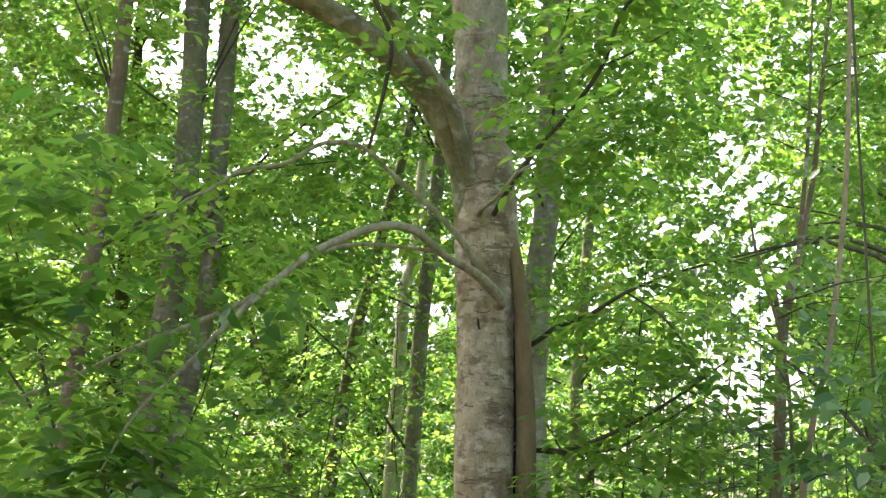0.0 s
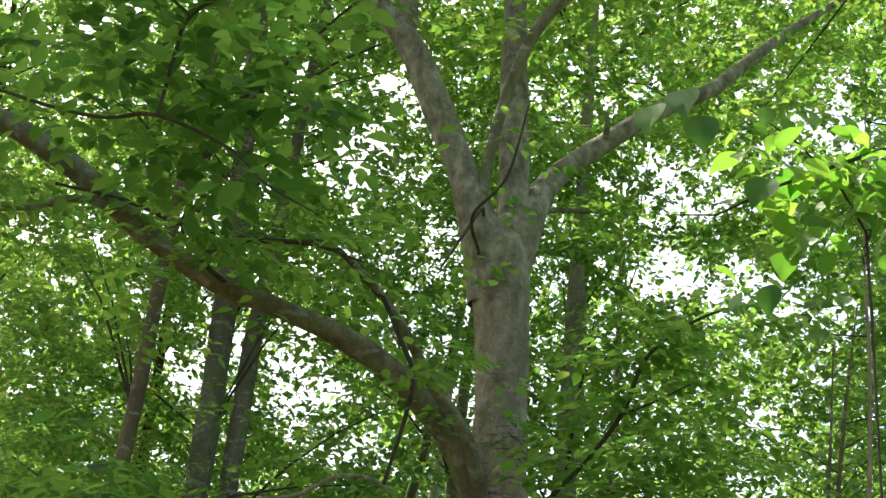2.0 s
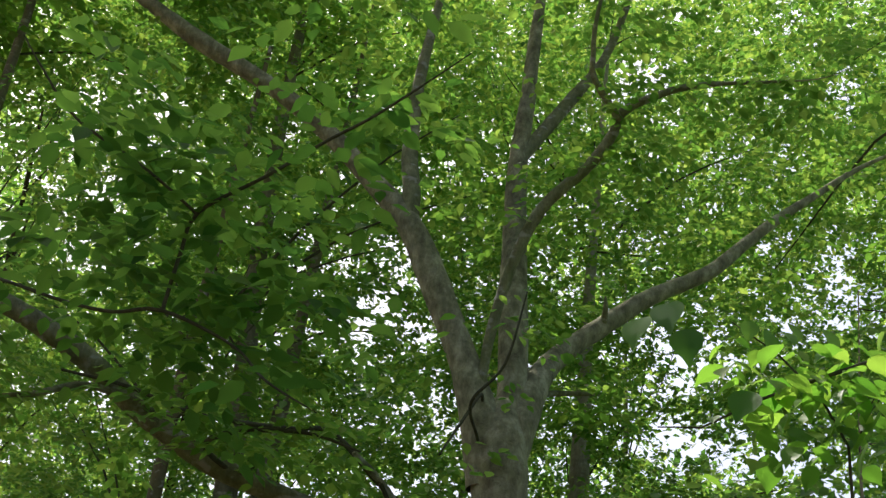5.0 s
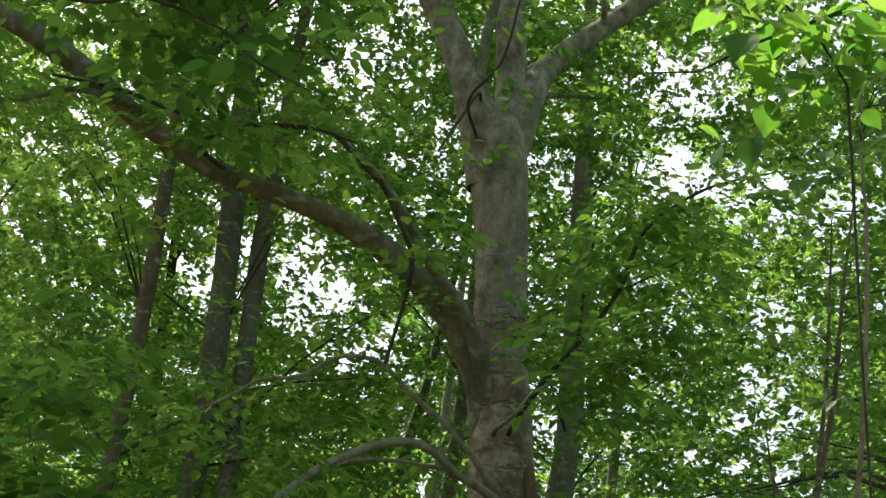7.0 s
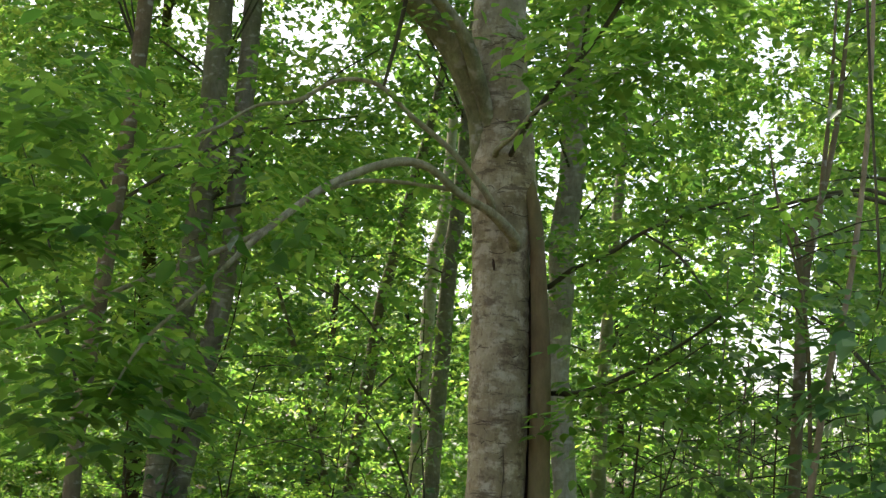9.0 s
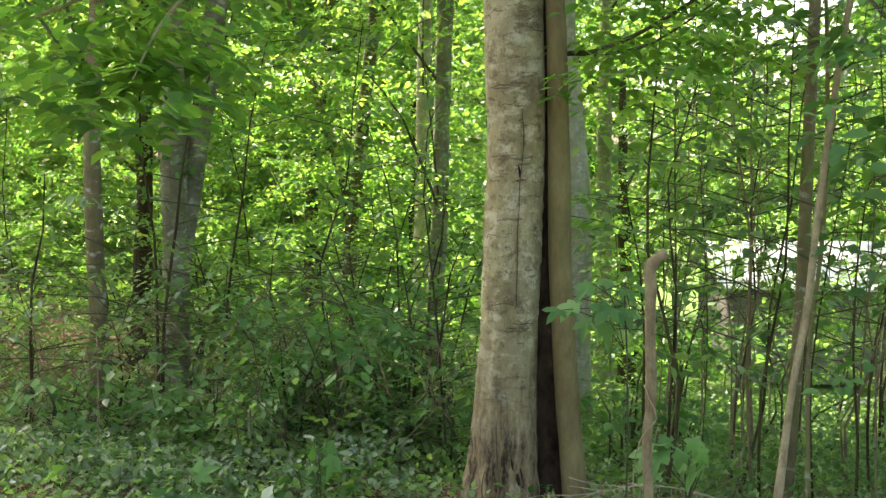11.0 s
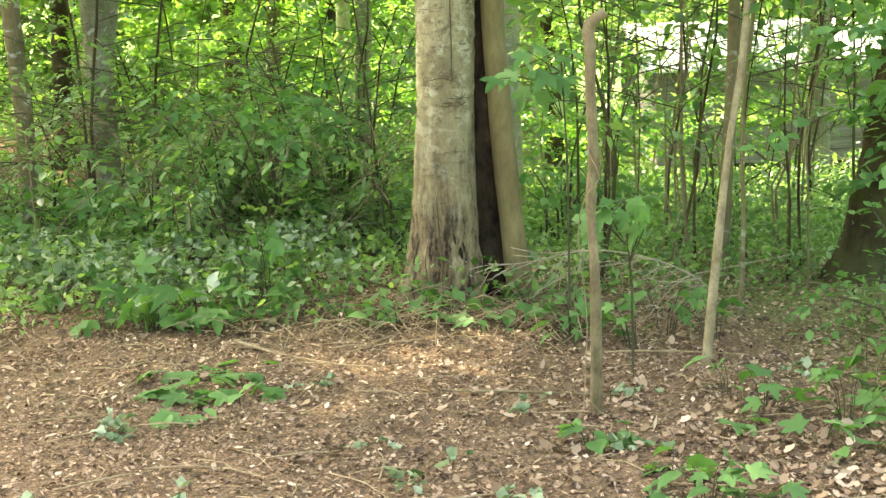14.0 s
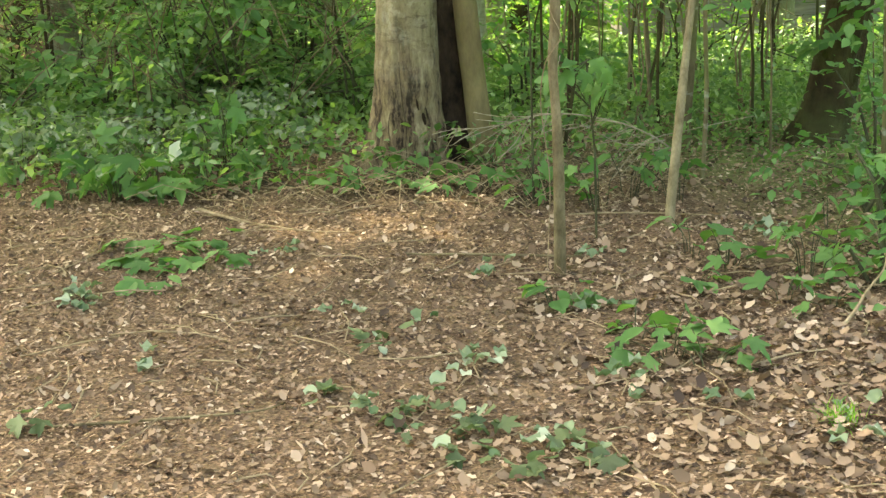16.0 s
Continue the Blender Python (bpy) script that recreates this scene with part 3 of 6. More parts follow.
def on_trunk(x, z, out=0.0):
    """The point of the trunk's front at x and z."""
    zs = np.array([k[2] for k in TRUNK])
    cx, cy, r = (float(np.interp(z, zs, [k[i] for k in TRUNK])) for i in (0, 1, 3))
    u = max(-0.97, min(0.97, (x - cx) / r))
    return cx + u * r, cy - (r + out) * math.sqrt(1 - u * u), z


rng_t = np.random.default_rng(9)
# long cracks, then short cross wrinkles round old branch scars
for x0, z0, z1, r in ((0.235, 0.95, 1.72, 0.0035), (0.165, -0.02, 0.5, 0.004), (0.11, 0.0, 0.3, 0.004), (0.06, -0.02, 0.2, 0.004), (0.215, 0.0, 0.25, 0.004)):
    zz = np.linspace(z0, z1, 9)
    limb("bark_crack", [(*on_trunk(x0 + 0.006 * math.sin(7 * z + x0 * 40) + rng_t.normal(0, 0.003), z, -0.001), r * 0.55 * (0.3 if i in (0, 8) else rng_t.uniform(0.6, 1.2))) for i, z in enumerate(zz)], M_CRACK, tree, sides=5, step=0.03, wobble=0.0, seed=int(z0 * 100) + 7)
for i in range(84):
    zc = rng_t.choice([0.9, 1.45, 1.72, 1.85, 1.98, 2.06, 2.12, 2.5, 2.7, 2.8, 3.0, 3.3]) + rng_t.normal(0, 0.035)
    xc, wd, sag = 0.19 + rng_t.normal(0, 0.055), rng_t.uniform(0.015, 0.05), rng_t.normal(0, 0.012)
    limb("bark_wrinkle", [(*on_trunk(xc + wd * u, zc + sag * (1 - u * u) + rng_t.normal(0, 0.002), -0.0005), 0.0017 * (1.1 - abs(u))) for u in (-1, -0.5, 0, 0.5, 1)], M_CRACK, tree, sides=4, step=0.02, wobble=0.0, seed=i)
# dark lumps on the bark, their colour standing in for the holes' shade
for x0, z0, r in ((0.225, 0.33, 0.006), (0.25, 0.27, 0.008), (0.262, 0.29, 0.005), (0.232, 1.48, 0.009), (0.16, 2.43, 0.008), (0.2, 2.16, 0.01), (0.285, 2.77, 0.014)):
    limb("knot_hole", [(*on_trunk(x0 - 0.004, z0 + 0.022, -0.004), r * 0.4), (*on_trunk(x0, z0, -0.006), r * 0.8), (*on_trunk(x0 + 0.004, z0 - 0.025, -0.004), r * 0.4)], M_HOLLOW_SHADE, tree, sides=8, step=0.008, wobble=0.0, lump=0.2, seed=int(z0 * 50))
SIDE = [(0.515, 5.9, -0.1, 0.09), (0.502, 5.9, 0.03, 0.068), (0.482, 5.9, 0.17, 0.054), (0.462, 5.9, 0.36, 0.049), (0.438, 5.9, 0.62, 0.048), (0.42, 5.9, 0.85, 0.047),
        (0.402, 5.9, 1.15, 0.046), (0.394, 5.89, 1.5, 0.044), (0.376, 5.88, 1.98, 0.04), (0.35, 5.87, 2.3, 0.034), (0.318, 5.86, 2.6, 0.029), (0.285, 5.85, 2.76, 0.024), (0.25, 5.87, 2.88, 0.016)]
limb("side_stem", SIDE, M_BARK_SIDE, tree, "smooth olive-brown side stem", sides=24, step=0.04, wobble=0.01, lump=0.04, seed=8)
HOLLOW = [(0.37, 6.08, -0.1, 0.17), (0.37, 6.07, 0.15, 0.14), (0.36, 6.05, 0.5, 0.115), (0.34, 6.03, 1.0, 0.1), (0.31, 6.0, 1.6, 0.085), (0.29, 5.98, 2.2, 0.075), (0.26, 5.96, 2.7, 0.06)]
limb("hollow_wall", HOLLOW, M_HOLLOW_SHADE, tree, "decayed wood inside the split, darkened for the hollow's shade", sides=20, step=0.05, wobble=0.03, lump=0.22, seed=5)

BIG_LIMBS = {}
BIG_LIMBS["left_fork"] = [(0.025, 5.92, 3.98, 0.1), (-0.015, 5.91, 4.2, 0.096), (-0.11, 5.92, 4.46, 0.08), (-0.21, 5.94, 4.7, 0.073), (-0.34, 5.95, 4.98, 0.07), (-0.46, 5.98, 5.22, 0.067), (-0.57, 6.01, 5.38, 0.062),
    (-0.71, 6.03, 5.53, 0.055), (-0.94, 6.05, 5.77, 0.05), (-1.21, 6.06, 5.99, 0.048), (-1.51, 6.08, 6.18, 0.047), (-1.8, 6.1, 6.36, 0.045), (-2.3, 6.1, 6.7, 0.03)]
BIG_LIMBS["left_fork_leader"] = [(-0.5, 5.99, 5.28, 0.05), (-0.51, 6.0, 5.5, 0.045), (-0.55, 6.05, 5.75, 0.04), (-0.56, 6.1, 6.3, 0.03), (-0.5, 6.2, 7.2, 0.015)]
BIG_LIMBS["right_fork"] = [(0.075, 5.93, 4.0, 0.1), (0.085, 5.96, 4.24, 0.09), (0.08, 6.01, 4.51, 0.072), (0.055, 6.06, 4.85, 0.07), (0.03, 6.14, 5.2, 0.064), (0.0, 6.22, 5.65, 0.055), (-0.01, 6.29, 5.95, 0.05),
    (0.0, 6.34, 6.3, 0.042), (0.0, 6.4, 6.75, 0.036), (0.03, 6.5, 7.6, 0.02)]
BIG_LIMBS["right_fork_branch"] = [(-0.01, 6.27, 5.9, 0.038), (0.08, 6.34, 6.09, 0.036), (0.24, 6.42, 6.42, 0.034), (0.37, 6.51, 6.71, 0.028), (0.45, 6.6, 7.0, 0.024), (0.55, 6.7, 7.5, 0.012)]
BIG_LIMBS["right_limb"] = [(0.075, 5.93, 4.0, 0.09), (0.125, 5.96, 4.28, 0.088), (0.19, 6.08, 4.57, 0.074), (0.29, 6.27, 4.81, 0.059), (0.49, 6.4, 5.06, 0.055), (0.74, 6.53, 5.33, 0.049), (1.04, 6.67, 5.58, 0.043),
    (1.24, 6.8, 5.84, 0.038), (1.45, 6.93, 6.1, 0.033), (1.7, 7.07, 6.38, 0.025), (1.99, 7.2, 6.69, 0.016), (2.4, 7.3, 7.0, 0.008)]
BIG_LIMBS["left_limb"] = [(0.1, 5.9, 2.85, 0.05), (0.05, 5.86, 3.1, 0.057), (-0.06, 5.79, 3.3, 0.057), (-0.2, 5.72, 3.44, 0.054), (-0.39, 5.66, 3.57, 0.05), (-0.6, 5.6, 3.66, 0.047), (-0.83, 5.54, 3.72, 0.044),
    (-1.06, 5.48, 3.77, 0.043), (-1.28, 5.41, 3.87, 0.044), (-1.44, 5.35, 3.96, 0.046), (-1.61, 5.29, 4.08, 0.047), (-1.79, 5.22, 4.17, 0.046), (-1.99, 5.16, 4.25, 0.043), (-2.4, 5.1, 4.4, 0.034)]
BIG_LIMBS["right_limb"] = [(x, y, z, 0.88 * r) for x, y, z, r in BIG_LIMBS["right_limb"]]
for i, (nm, pts) in enumerate(BIG_LIMBS.items()):
    limb("limb" if "limb" in nm else "fork_stem", pts, M_BARK if nm in ("left_fork", "right_fork", "right_limb") else M_BARK_UP, tree, sides=18, step=0.04, wobble=0.03, lump=0.1, seed=20 + i)

BRANCHES = []
BRANCHES.append([(-1.43, 5.3, 3.96, 0.018), (-1.61, 5.2, 3.95, 0.015), (-1.76, 5.1, 3.85, 0.013), (-1.97, 5.0, 3.77, 0.008)])
BRANCHES.append([(-0.02, 5.9, 4.25, 0.02), (-0.06, 5.88, 4.41, 0.023), (-0.04, 5.84, 4.7, 0.026), (0.03, 5.79, 5.03, 0.026), (0.14, 5.73, 5.31, 0.029), (0.33, 5.68, 5.53, 0.028), (0.43, 5.62, 5.69, 0.026), (0.46, 5.57, 5.78, 0.022),
                 (0.66, 5.51, 5.88, 0.018), (0.84, 5.46, 5.91, 0.012), (1.14, 5.4, 5.92, 0.007), (1.35, 5.38, 5.95, 0.004), (1.5, 5.36, 6.02, 0.0015)])
BRANCHES.append([(0.45, 5.58, 5.74, 0.018), (0.31, 5.43, 5.85, 0.016), (0.29, 5.37, 5.94, 0.013), (0.29, 5.3, 6.12, 0.01), (0.35, 5.2, 6.5, 0.005)])
BRANCHES.append([(0.15, 6.1, 4.5, 0.02), (0.21, 6.2, 4.57, 0.017), (0.35, 6.35, 4.66, 0.013), (0.51, 6.5, 4.74, 0.007)])
BRANCHES.append([(0.12, 5.86, 2.95, 0.03), (0.08, 5.8, 3.09, 0.03), (-0.01, 5.7, 3.32, 0.027), (-0.16, 5.6, 3.49, 0.025), (-0.29, 5.5, 3.66, 0.02), (-0.4, 5.4, 3.77, 0.016), (-0.51, 5.3, 3.84, 0.011)])
BRANCHES.append([(-0.4, 5.4, 3.76, 0.013), (-0.62, 5.37, 3.94, 0.011), (-0.8, 5.33, 3.92, 0.011), (-1.01, 5.3, 3.91, 0.011), (-1.21, 5.27, 3.92, 0.01), (-1.44, 5.23, 3.98, 0.009), (-1.71, 5.2, 4.01, 0.006)])
BRANCHES.append([(-0.4, 5.4, 3.77, 0.009), (-0.31, 5.41, 3.6, 0.009), (-0.24, 5.43, 3.46, 0.009), (-0.25, 5.47, 3.3, 0.009), (-0.3, 5.5, 3.04, 0.007)])
BRANCHES.append([(-0.04, 5.8, 4.15, 0.007), (-0.08, 5.6, 4.24, 0.007), (0.04, 5.55, 4.41, 0.006), (0.1, 5.5, 4.74, 0.004)])
BRANCHES.append([(-0.04, 5.85, 4.35, 0.007), (-0.05, 5.7, 4.32, 0.007), (-0.12, 5.6, 4.14, 0.007), (-0.19, 5.5, 3.95, 0.004)])
BRANCHES.append([(0.23, 5.86, 2.5, 0.03), (0.23, 5.76, 2.53, 0.024), (0.13, 5.62, 2.6, 0.021), (0.02, 5.5, 2.64, 0.018), (-0.11, 5.4, 2.72, 0.017), (-0.25, 5.3, 2.7, 0.016), (-0.45, 5.2, 2.58, 0.015), (-0.57, 5.1, 2.45, 0.014),
                 (-0.68, 5.0, 2.31, 0.011), (-0.82, 4.9, 2.11, 0.008), (-0.95, 4.8, 1.93, 0.006), (-1.02, 4.7, 1.74, 0.003)])
BRANCHES.append([(-0.52, 5.15, 2.5, 0.011), (-0.68, 5.15, 2.38, 0.01), (-0.87, 5.13, 2.27, 0.009), (-1.05, 5.05, 2.16, 0.008), (-1.23, 4.97, 2.04, 0.007), (-1.42, 4.88, 1.94, 0.006), (-1.6, 4.8, 1.87, 0.003)])
BRANCHES.append([(0.0, 5.5, 2.65, 0.011), (-0.09, 5.5, 2.66, 0.011), (-0.2, 5.45, 2.66, 0.011), (-0.35, 5.35, 2.63, 0.011), (-0.5, 5.18, 2.53, 0.009)])
BRANCHES.append([(0.13, 5.84, 2.64, 0.024), (0.12, 5.72, 2.68, 0.02), (-0.03, 5.65, 2.83, 0.017), (-0.2, 5.6, 2.95, 0.015), (-0.33, 5.55, 3.05, 0.014), (-0.48, 5.5, 3.05, 0.012), (-0.62, 5.45, 2.95, 0.011), (-0.76, 5.4, 2.91, 0.01),
                 (-0.88, 5.35, 2.81, 0.009), (-0.95, 5.3, 2.76, 0.007), (-1.02, 5.25, 2.69, 0.006), (-1.19, 5.2, 2.65, 0.003)])
BRANCHES.append([(0.14, 5.83, 2.86, 0.018), (0.145, 5.74, 2.88, 0.014), (0.21, 5.62, 2.92, 0.011), (0.28, 5.54, 3.0, 0.009), (0.41, 5.46, 3.05, 0.008), (0.55, 5.38, 3.1, 0.006), (0.71, 5.3, 3.14, 0.003)])
BRANCHES.append([(0.19, 5.83, 2.86, 0.011), (0.25, 5.62, 2.95, 0.011), (0.35, 5.53, 3.09, 0.01), (0.47, 5.47, 3.23, 0.009), (0.58, 5.4, 3.4, 0.009), (0.66, 5.33, 3.62, 0.008), (0.87, 5.27, 3.78, 0.006), (1.13, 5.2, 3.85, 0.003)])
BRANCHES.append([(0.58, 5.4, 3.39, 0.006), (0.67, 5.3, 3.41, 0.005), (0.8, 5.2, 3.47, 0.003)])
BRANCHES.append([(0.3, 5.95, 2.36, 0.014), (0.38, 5.98, 2.38, 0.012), (0.47, 5.86, 2.44, 0.01), (0.58, 5.72, 2.47, 0.009), (0.72, 5.58, 2.55, 0.008), (0.89, 5.44, 2.61, 0.006), (1.1, 5.3, 2.66, 0.003)])
BRANCHES.append([(0.72, 5.6, 2.55, 0.005), (0.83, 5.4, 2.43, 0.005), (0.92, 5.2, 2.25, 0.003)])
BRANCHES.append([(0.33, 5.95, 1.95, 0.011), (0.4, 5.98, 1.95, 0.01), (0.53, 5.82, 1.95, 0.009), (0.72, 5.65, 2.03, 0.008), (0.91, 5.48, 2.15, 0.006), (1.06, 5.3, 2.27, 0.003)])
BRANCHES.append([(0.4, 5.97, 1.95, 0.009), (0.59, 5.77, 1.94, 0.008), (0.73, 5.53, 1.97, 0.005), (0.94, 5.3, 2.11, 0.003)])
BRANCHES.append([(0.5, 6.38, 5.06, 0.018), (0.5, 6.33, 5.13, 0.014), (0.495, 6.32, 5.19, 0.005)])
BRANCHES.append([(-1.0, 5.5, 3.76, 0.012), (-1.1, 5.3, 3.8, 0.011), (-0.92, 5.04, 3.78, 0.011), (-0.66, 5.0, 3.79, 0.008), (-0.45, 4.95, 3.72, 0.004)])
for i, pts in enumerate(BRANCHES):
    limb("branch", [(x, y, z, r * ((1.0 if i in (9, 10) else 0.72) if 9 <= i <= 13 and k else 1.0)) for k, (x, y, z, r) in enumerate(pts)], M_BRANCH if i in (9, 10, 11, 12, 13) else M_BARK_UP if pts[0][3] > 0.014 else M_TWIG, tree, sides=8, step=0.03, wobble=0.06 if 9 <= i <= 13 else 0.03, lump=0.16 if 9 <= i <= 13 else 0.1, seed=40 + i)

# a second, nearer tree outside the view sends in one branch
near_tree = thing("overhanging_tree", (-3.4, 4.7, 0.0), "forest tree whose thin leafy branch hangs across the clearing", "tree")
limb("trunk", [(-3.4, 4.7, -0.1, 0.14), (-3.38, 4.72, 0.6, 0.1), (-3.35, 4.7, 2.5, 0.09), (-3.3, 4.7, 4.5, 0.07), (-3.3, 4.6, 7.0, 0.03)], M_BARK_FAR, near_tree, sides=14, seed=70)
NEAR_BRANCHES = [
    [(-3.33, 4.7, 3.9, 0.02), (-2.6, 4.68, 4.15, 0.015), (-1.95, 4.6, 4.1, 0.011), (-1.79, 4.53, 4.05, 0.01), (-1.52, 4.46, 3.96, 0.01), (-1.32, 4.39, 3.91, 0.01), (-1.13, 4.31, 3.9, 0.011), (-0.85, 4.24, 3.77, 0.008), (-0.71, 4.17, 3.63, 0.007), (-0.52, 4.1, 3.51, 0.003)],
    [(-1.13, 4.31, 3.9, 0.011), (-1.11, 4.3, 4.12, 0.011), (-1.07, 4.25, 4.26, 0.011), (-0.85, 4.19, 4.4, 0.01), (-0.64, 4.11, 4.53, 0.009), (-0.51, 4.04, 4.58, 0.008), (-0.34, 3.97, 4.69, 0.006), (-0.18, 3.9, 4.8, 0.003)],
    [(-1.07, 4.25, 4.25, 0.009), (-1.25, 4.15, 4.35, 0.008), (-1.53, 4.1, 4.5, 0.008), (-1.68, 4.05, 4.66, 0.006), (-1.76, 4.0, 4.76, 0.003)],
]
for i, pts in enumerate(NEAR_BRANCHES):
    limb("branch", [(x, y, z, 0.68 * r) for x, y, z, r in pts], M_TWIG, near_tree, sides=7, step=0.05, wobble=0.015, seed=80 + i)


def along(pts, n, spread, rng, skip=0.25):
    """Twig origins beside a branch, from a share of its length on."""
    p = smooth_path(pts, 0.05)[:, :3]
    u = rng.uniform(skip, 1.0, n) * (len(p) - 1)
    return p[u.astype(int)] + rng.normal(0, 1, (n, 3)) * np.array([spread, spread, spread * 0.6])


TWIGS = spray_templates(8, 26, 0.34, 0.059, RNG)
BIG_TWIGS = spray_templates(6, 14, 0.36, 0.098, RNG)
WOOD_TWIGS = spray_templates(8, 74, 0.62, 0.054, RNG)
FAR_TWIGS = spray_templates(6, 26, 0.9, 0.16, RNG)
og = [along(p, int(2.6 * len(p)), 0.12, RNG, 0.4) for p in BRANCHES if len(p) > 3]
og += [along(BIG_LIMBS["left_limb"], 22, 0.4, RNG, 0.35), along(BIG_LIMBS["right_limb"], 26, 0.4, RNG, 0.3)]
og += [along(BIG_LIMBS["left_fork"], 26, 0.45, RNG, 0.4), along(BIG_LIMBS["right_fork_branch"], 22, 0.4, RNG), along(BIG_LIMBS["right_fork"], 22, 0.45, RNG, 0.5)]
# leafy masses of its lower crown: middle, half width, half height, number of twigs
MASSES_A = [(0.66, 5.2, 3.15, 0.3, 0.16, 18),
            (-0.04, 5.2, 3.41, 0.25, 0.14, 12),
            (0.79, 5.4, 2.35, 0.31, 0.16, 16),
            (0.74, 5.4, 1.95, 0.27, 0.09, 8),
            (-0.2, 5.2, 3.68, 0.2, 0.18, 8),
            (0.58, 5.3, 3.55, 0.3, 0.18, 12),
            (-1.38, 4.45, 4.08, 0.39, 0.18, 14),
            (-0.81, 4.4, 4.15, 0.2, 0.12, 7),
            (-1.03, 4.9, 3.93, 0.29, 0.11, 10),
            (-1.26, 4.8, 2.83, 0.3, 0.1, 14)]
LOW_BOUGHS = [(-1.22, 4.6, 2.6, 0.36, 0.2, 30), (-1.22, 4.5, 2.26, 0.32, 0.16, 32), (-1.22, 4.5, 1.92, 0.28, 0.13, 30), (-1.12, 4.4, 1.66, 0.24, 0.08, 20), (-1.2, 4.7, 1.98, 0.3, 0.1, 18), (-1.02, 4.75, 1.8, 0.28, 0.08, 14), (-0.85, 4.7, 2.55, 0.16, 0.08, 5)]
MASSES_B = [(-1.38, 4.3, 4.62, 0.48, 0.21, 14),
            (-0.87, 4.55, 4.08, 0.39, 0.21, 12),
            (-0.58, 4.2, 4.82, 0.39, 0.15, 4),
            (-0.27, 5.0, 5.13, 0.24, 0.23, 3),
            (0.39, 6.0, 5.44, 0.3, 0.27, 10),
            (0.45, 5.3, 3.79, 0.3, 0.14, 6),
            (-0.44, 5.0, 3.83, 0.21, 0.19, 10),
            (-0.69, 4.9, 2.55, 0.15, 0.11, 8)]


def mass(x, y, z, w, h, n):
    return np.array([x, y, z]) + RNG.normal(0, 0.5, (n, 3)) * np.array([w, 0.3, h])


og += [mass(*k) for k in MASSES_A + MASSES_B if k[1] > 4.6]
og = np.vstack(og)
# twigs are thinned before the old wood, so it shows in the camera's view
bare = (og[:, 0] > -0.5) & (og[:, 0] < 0.36) & (og[:, 1] < 5.95) & (og[:, 2] > 2.6) & (og[:, 2] < 4.5)
old_wood = np.vstack([smooth_path(BIG_LIMBS[k], 0.08)[:-20, :3] for k in ("left_limb", "left_fork", "right_limb")])
bare |= np.min(np.linalg.norm(og[:, None] - old_wood[None], axis=-1), axis=1) < 0.26
og = og[~bare | (RNG.uniform(0, 1, len(og)) < 0.3)]
pale_wood = np.vstack([smooth_path(BRANCHES[k], 0.08)[:, :3] for k in (9, 10, 12)])
hid = (np.min(np.linalg.norm(og[:, None] - pale_wood[None], axis=-1), axis=1) < 0.2) & (og[:, 0] > -0.9)
og = og[~hid | (RNG.uniform(0, 1, len(og)) < 0.35)]
left_bare = smooth_path(BIG_LIMBS["left_limb"], 0.06)
left_bare = left_bare[(left_bare[:, 0] > -0.5) | (np.sin(6.5 * left_bare[:, 0]) > 0.0)]
OLD_WOOD = np.vstack([smooth_path(BIG_LIMBS[k], 0.06) for k in BIG_LIMBS if k != "left_limb"] + [left_bare, smooth_path(BRANCHES[1], 0.06)] + [smooth_path(BRANCHES[k], 0.06) + [0, 0, 0, 0.045] for k in (9, 10, 12)])
crown("crown", tree, og, TWIGS, M_LEAF, RNG, tilt=0.25, bare_wood=OLD_WOOD)
# low hanging boughs with larger leaves, in the leaf tone darkened for shade
low = np.vstack([mass(*k) for k in LOW_BOUGHS])
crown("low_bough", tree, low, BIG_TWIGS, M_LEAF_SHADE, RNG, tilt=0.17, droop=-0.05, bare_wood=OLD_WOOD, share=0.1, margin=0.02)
# unseen leaves added above the view, to keep the sun off the clearing
top = np.stack([RNG.uniform(-7.0, 3.0, 1200), RNG.uniform(5.0, 11.0, 1200), RNG.uniform(0, 2.6, 1200)], -1)
top[:, 2] += 3.0 + 0.82 * top[:, 1]
top = top[wave(17, 6, 0.5, 1.5)(top) > -0.1]
# gaps in it that let the sun down to the young leaves and to one patch of the floor
for spot, wide in (((0.85, 3.3, 3.42), 0.85), ((0.15, 5.05, 0.0), 0.3), ((-0.72, 5.9, 0.25), 0.22), ((0.65, 3.3, 3.3), 0.45), ((1.9, 7.6, 6.6), 0.9), ((0.75, 5.3, 3.0), 0.8)):
    d = top - np.array(spot)
    s = np.array(sun_dir)
    top = top[np.linalg.norm(d - (d @ s)[:, None] * s, axis=1) > wide]
# extra unseen leaves, set up the sun's rays from floor spots to be shaded
shade_at = np.array([(1.0, 4.3, 0.0), (1.35, 3.9, 0.0), (-1.75, 5.5, 0.0), (-1.1, 5.45, 0.0), (-1.4, 5.95, 0.0), (-1.75, 4.6, 0.0), (-1.35, 4.2, 0.0), (-2.2, 5.0, 0.0), (-1.2, 3.6, 0.0)])
over = np.repeat(shade_at, 34, 0) + np.array(sun_dir) * RNG.uniform(10.5, 12.0, 306)[:, None] + RNG.normal(0, 0.35, (306, 3))
top = np.vstack([top, over])
crown("upper_crown", tree, top, spray_templates(6, 30, 0.7, 0.12, RNG), M_LEAF, RNG, blade=DIAMOND, scale=(0.9, 1.4))
og = [along(p, int(3.5 * len(p)), 0.16, RNG, 0.2) + [0, 0.1, 0.03] for p in NEAR_BRANCHES] + [mass(*k) for k in MASSES_A + MASSES_B if k[1] <= 4.6]
og = np.vstack(og)
d = og - np.array([0.85, 3.3, 3.42])
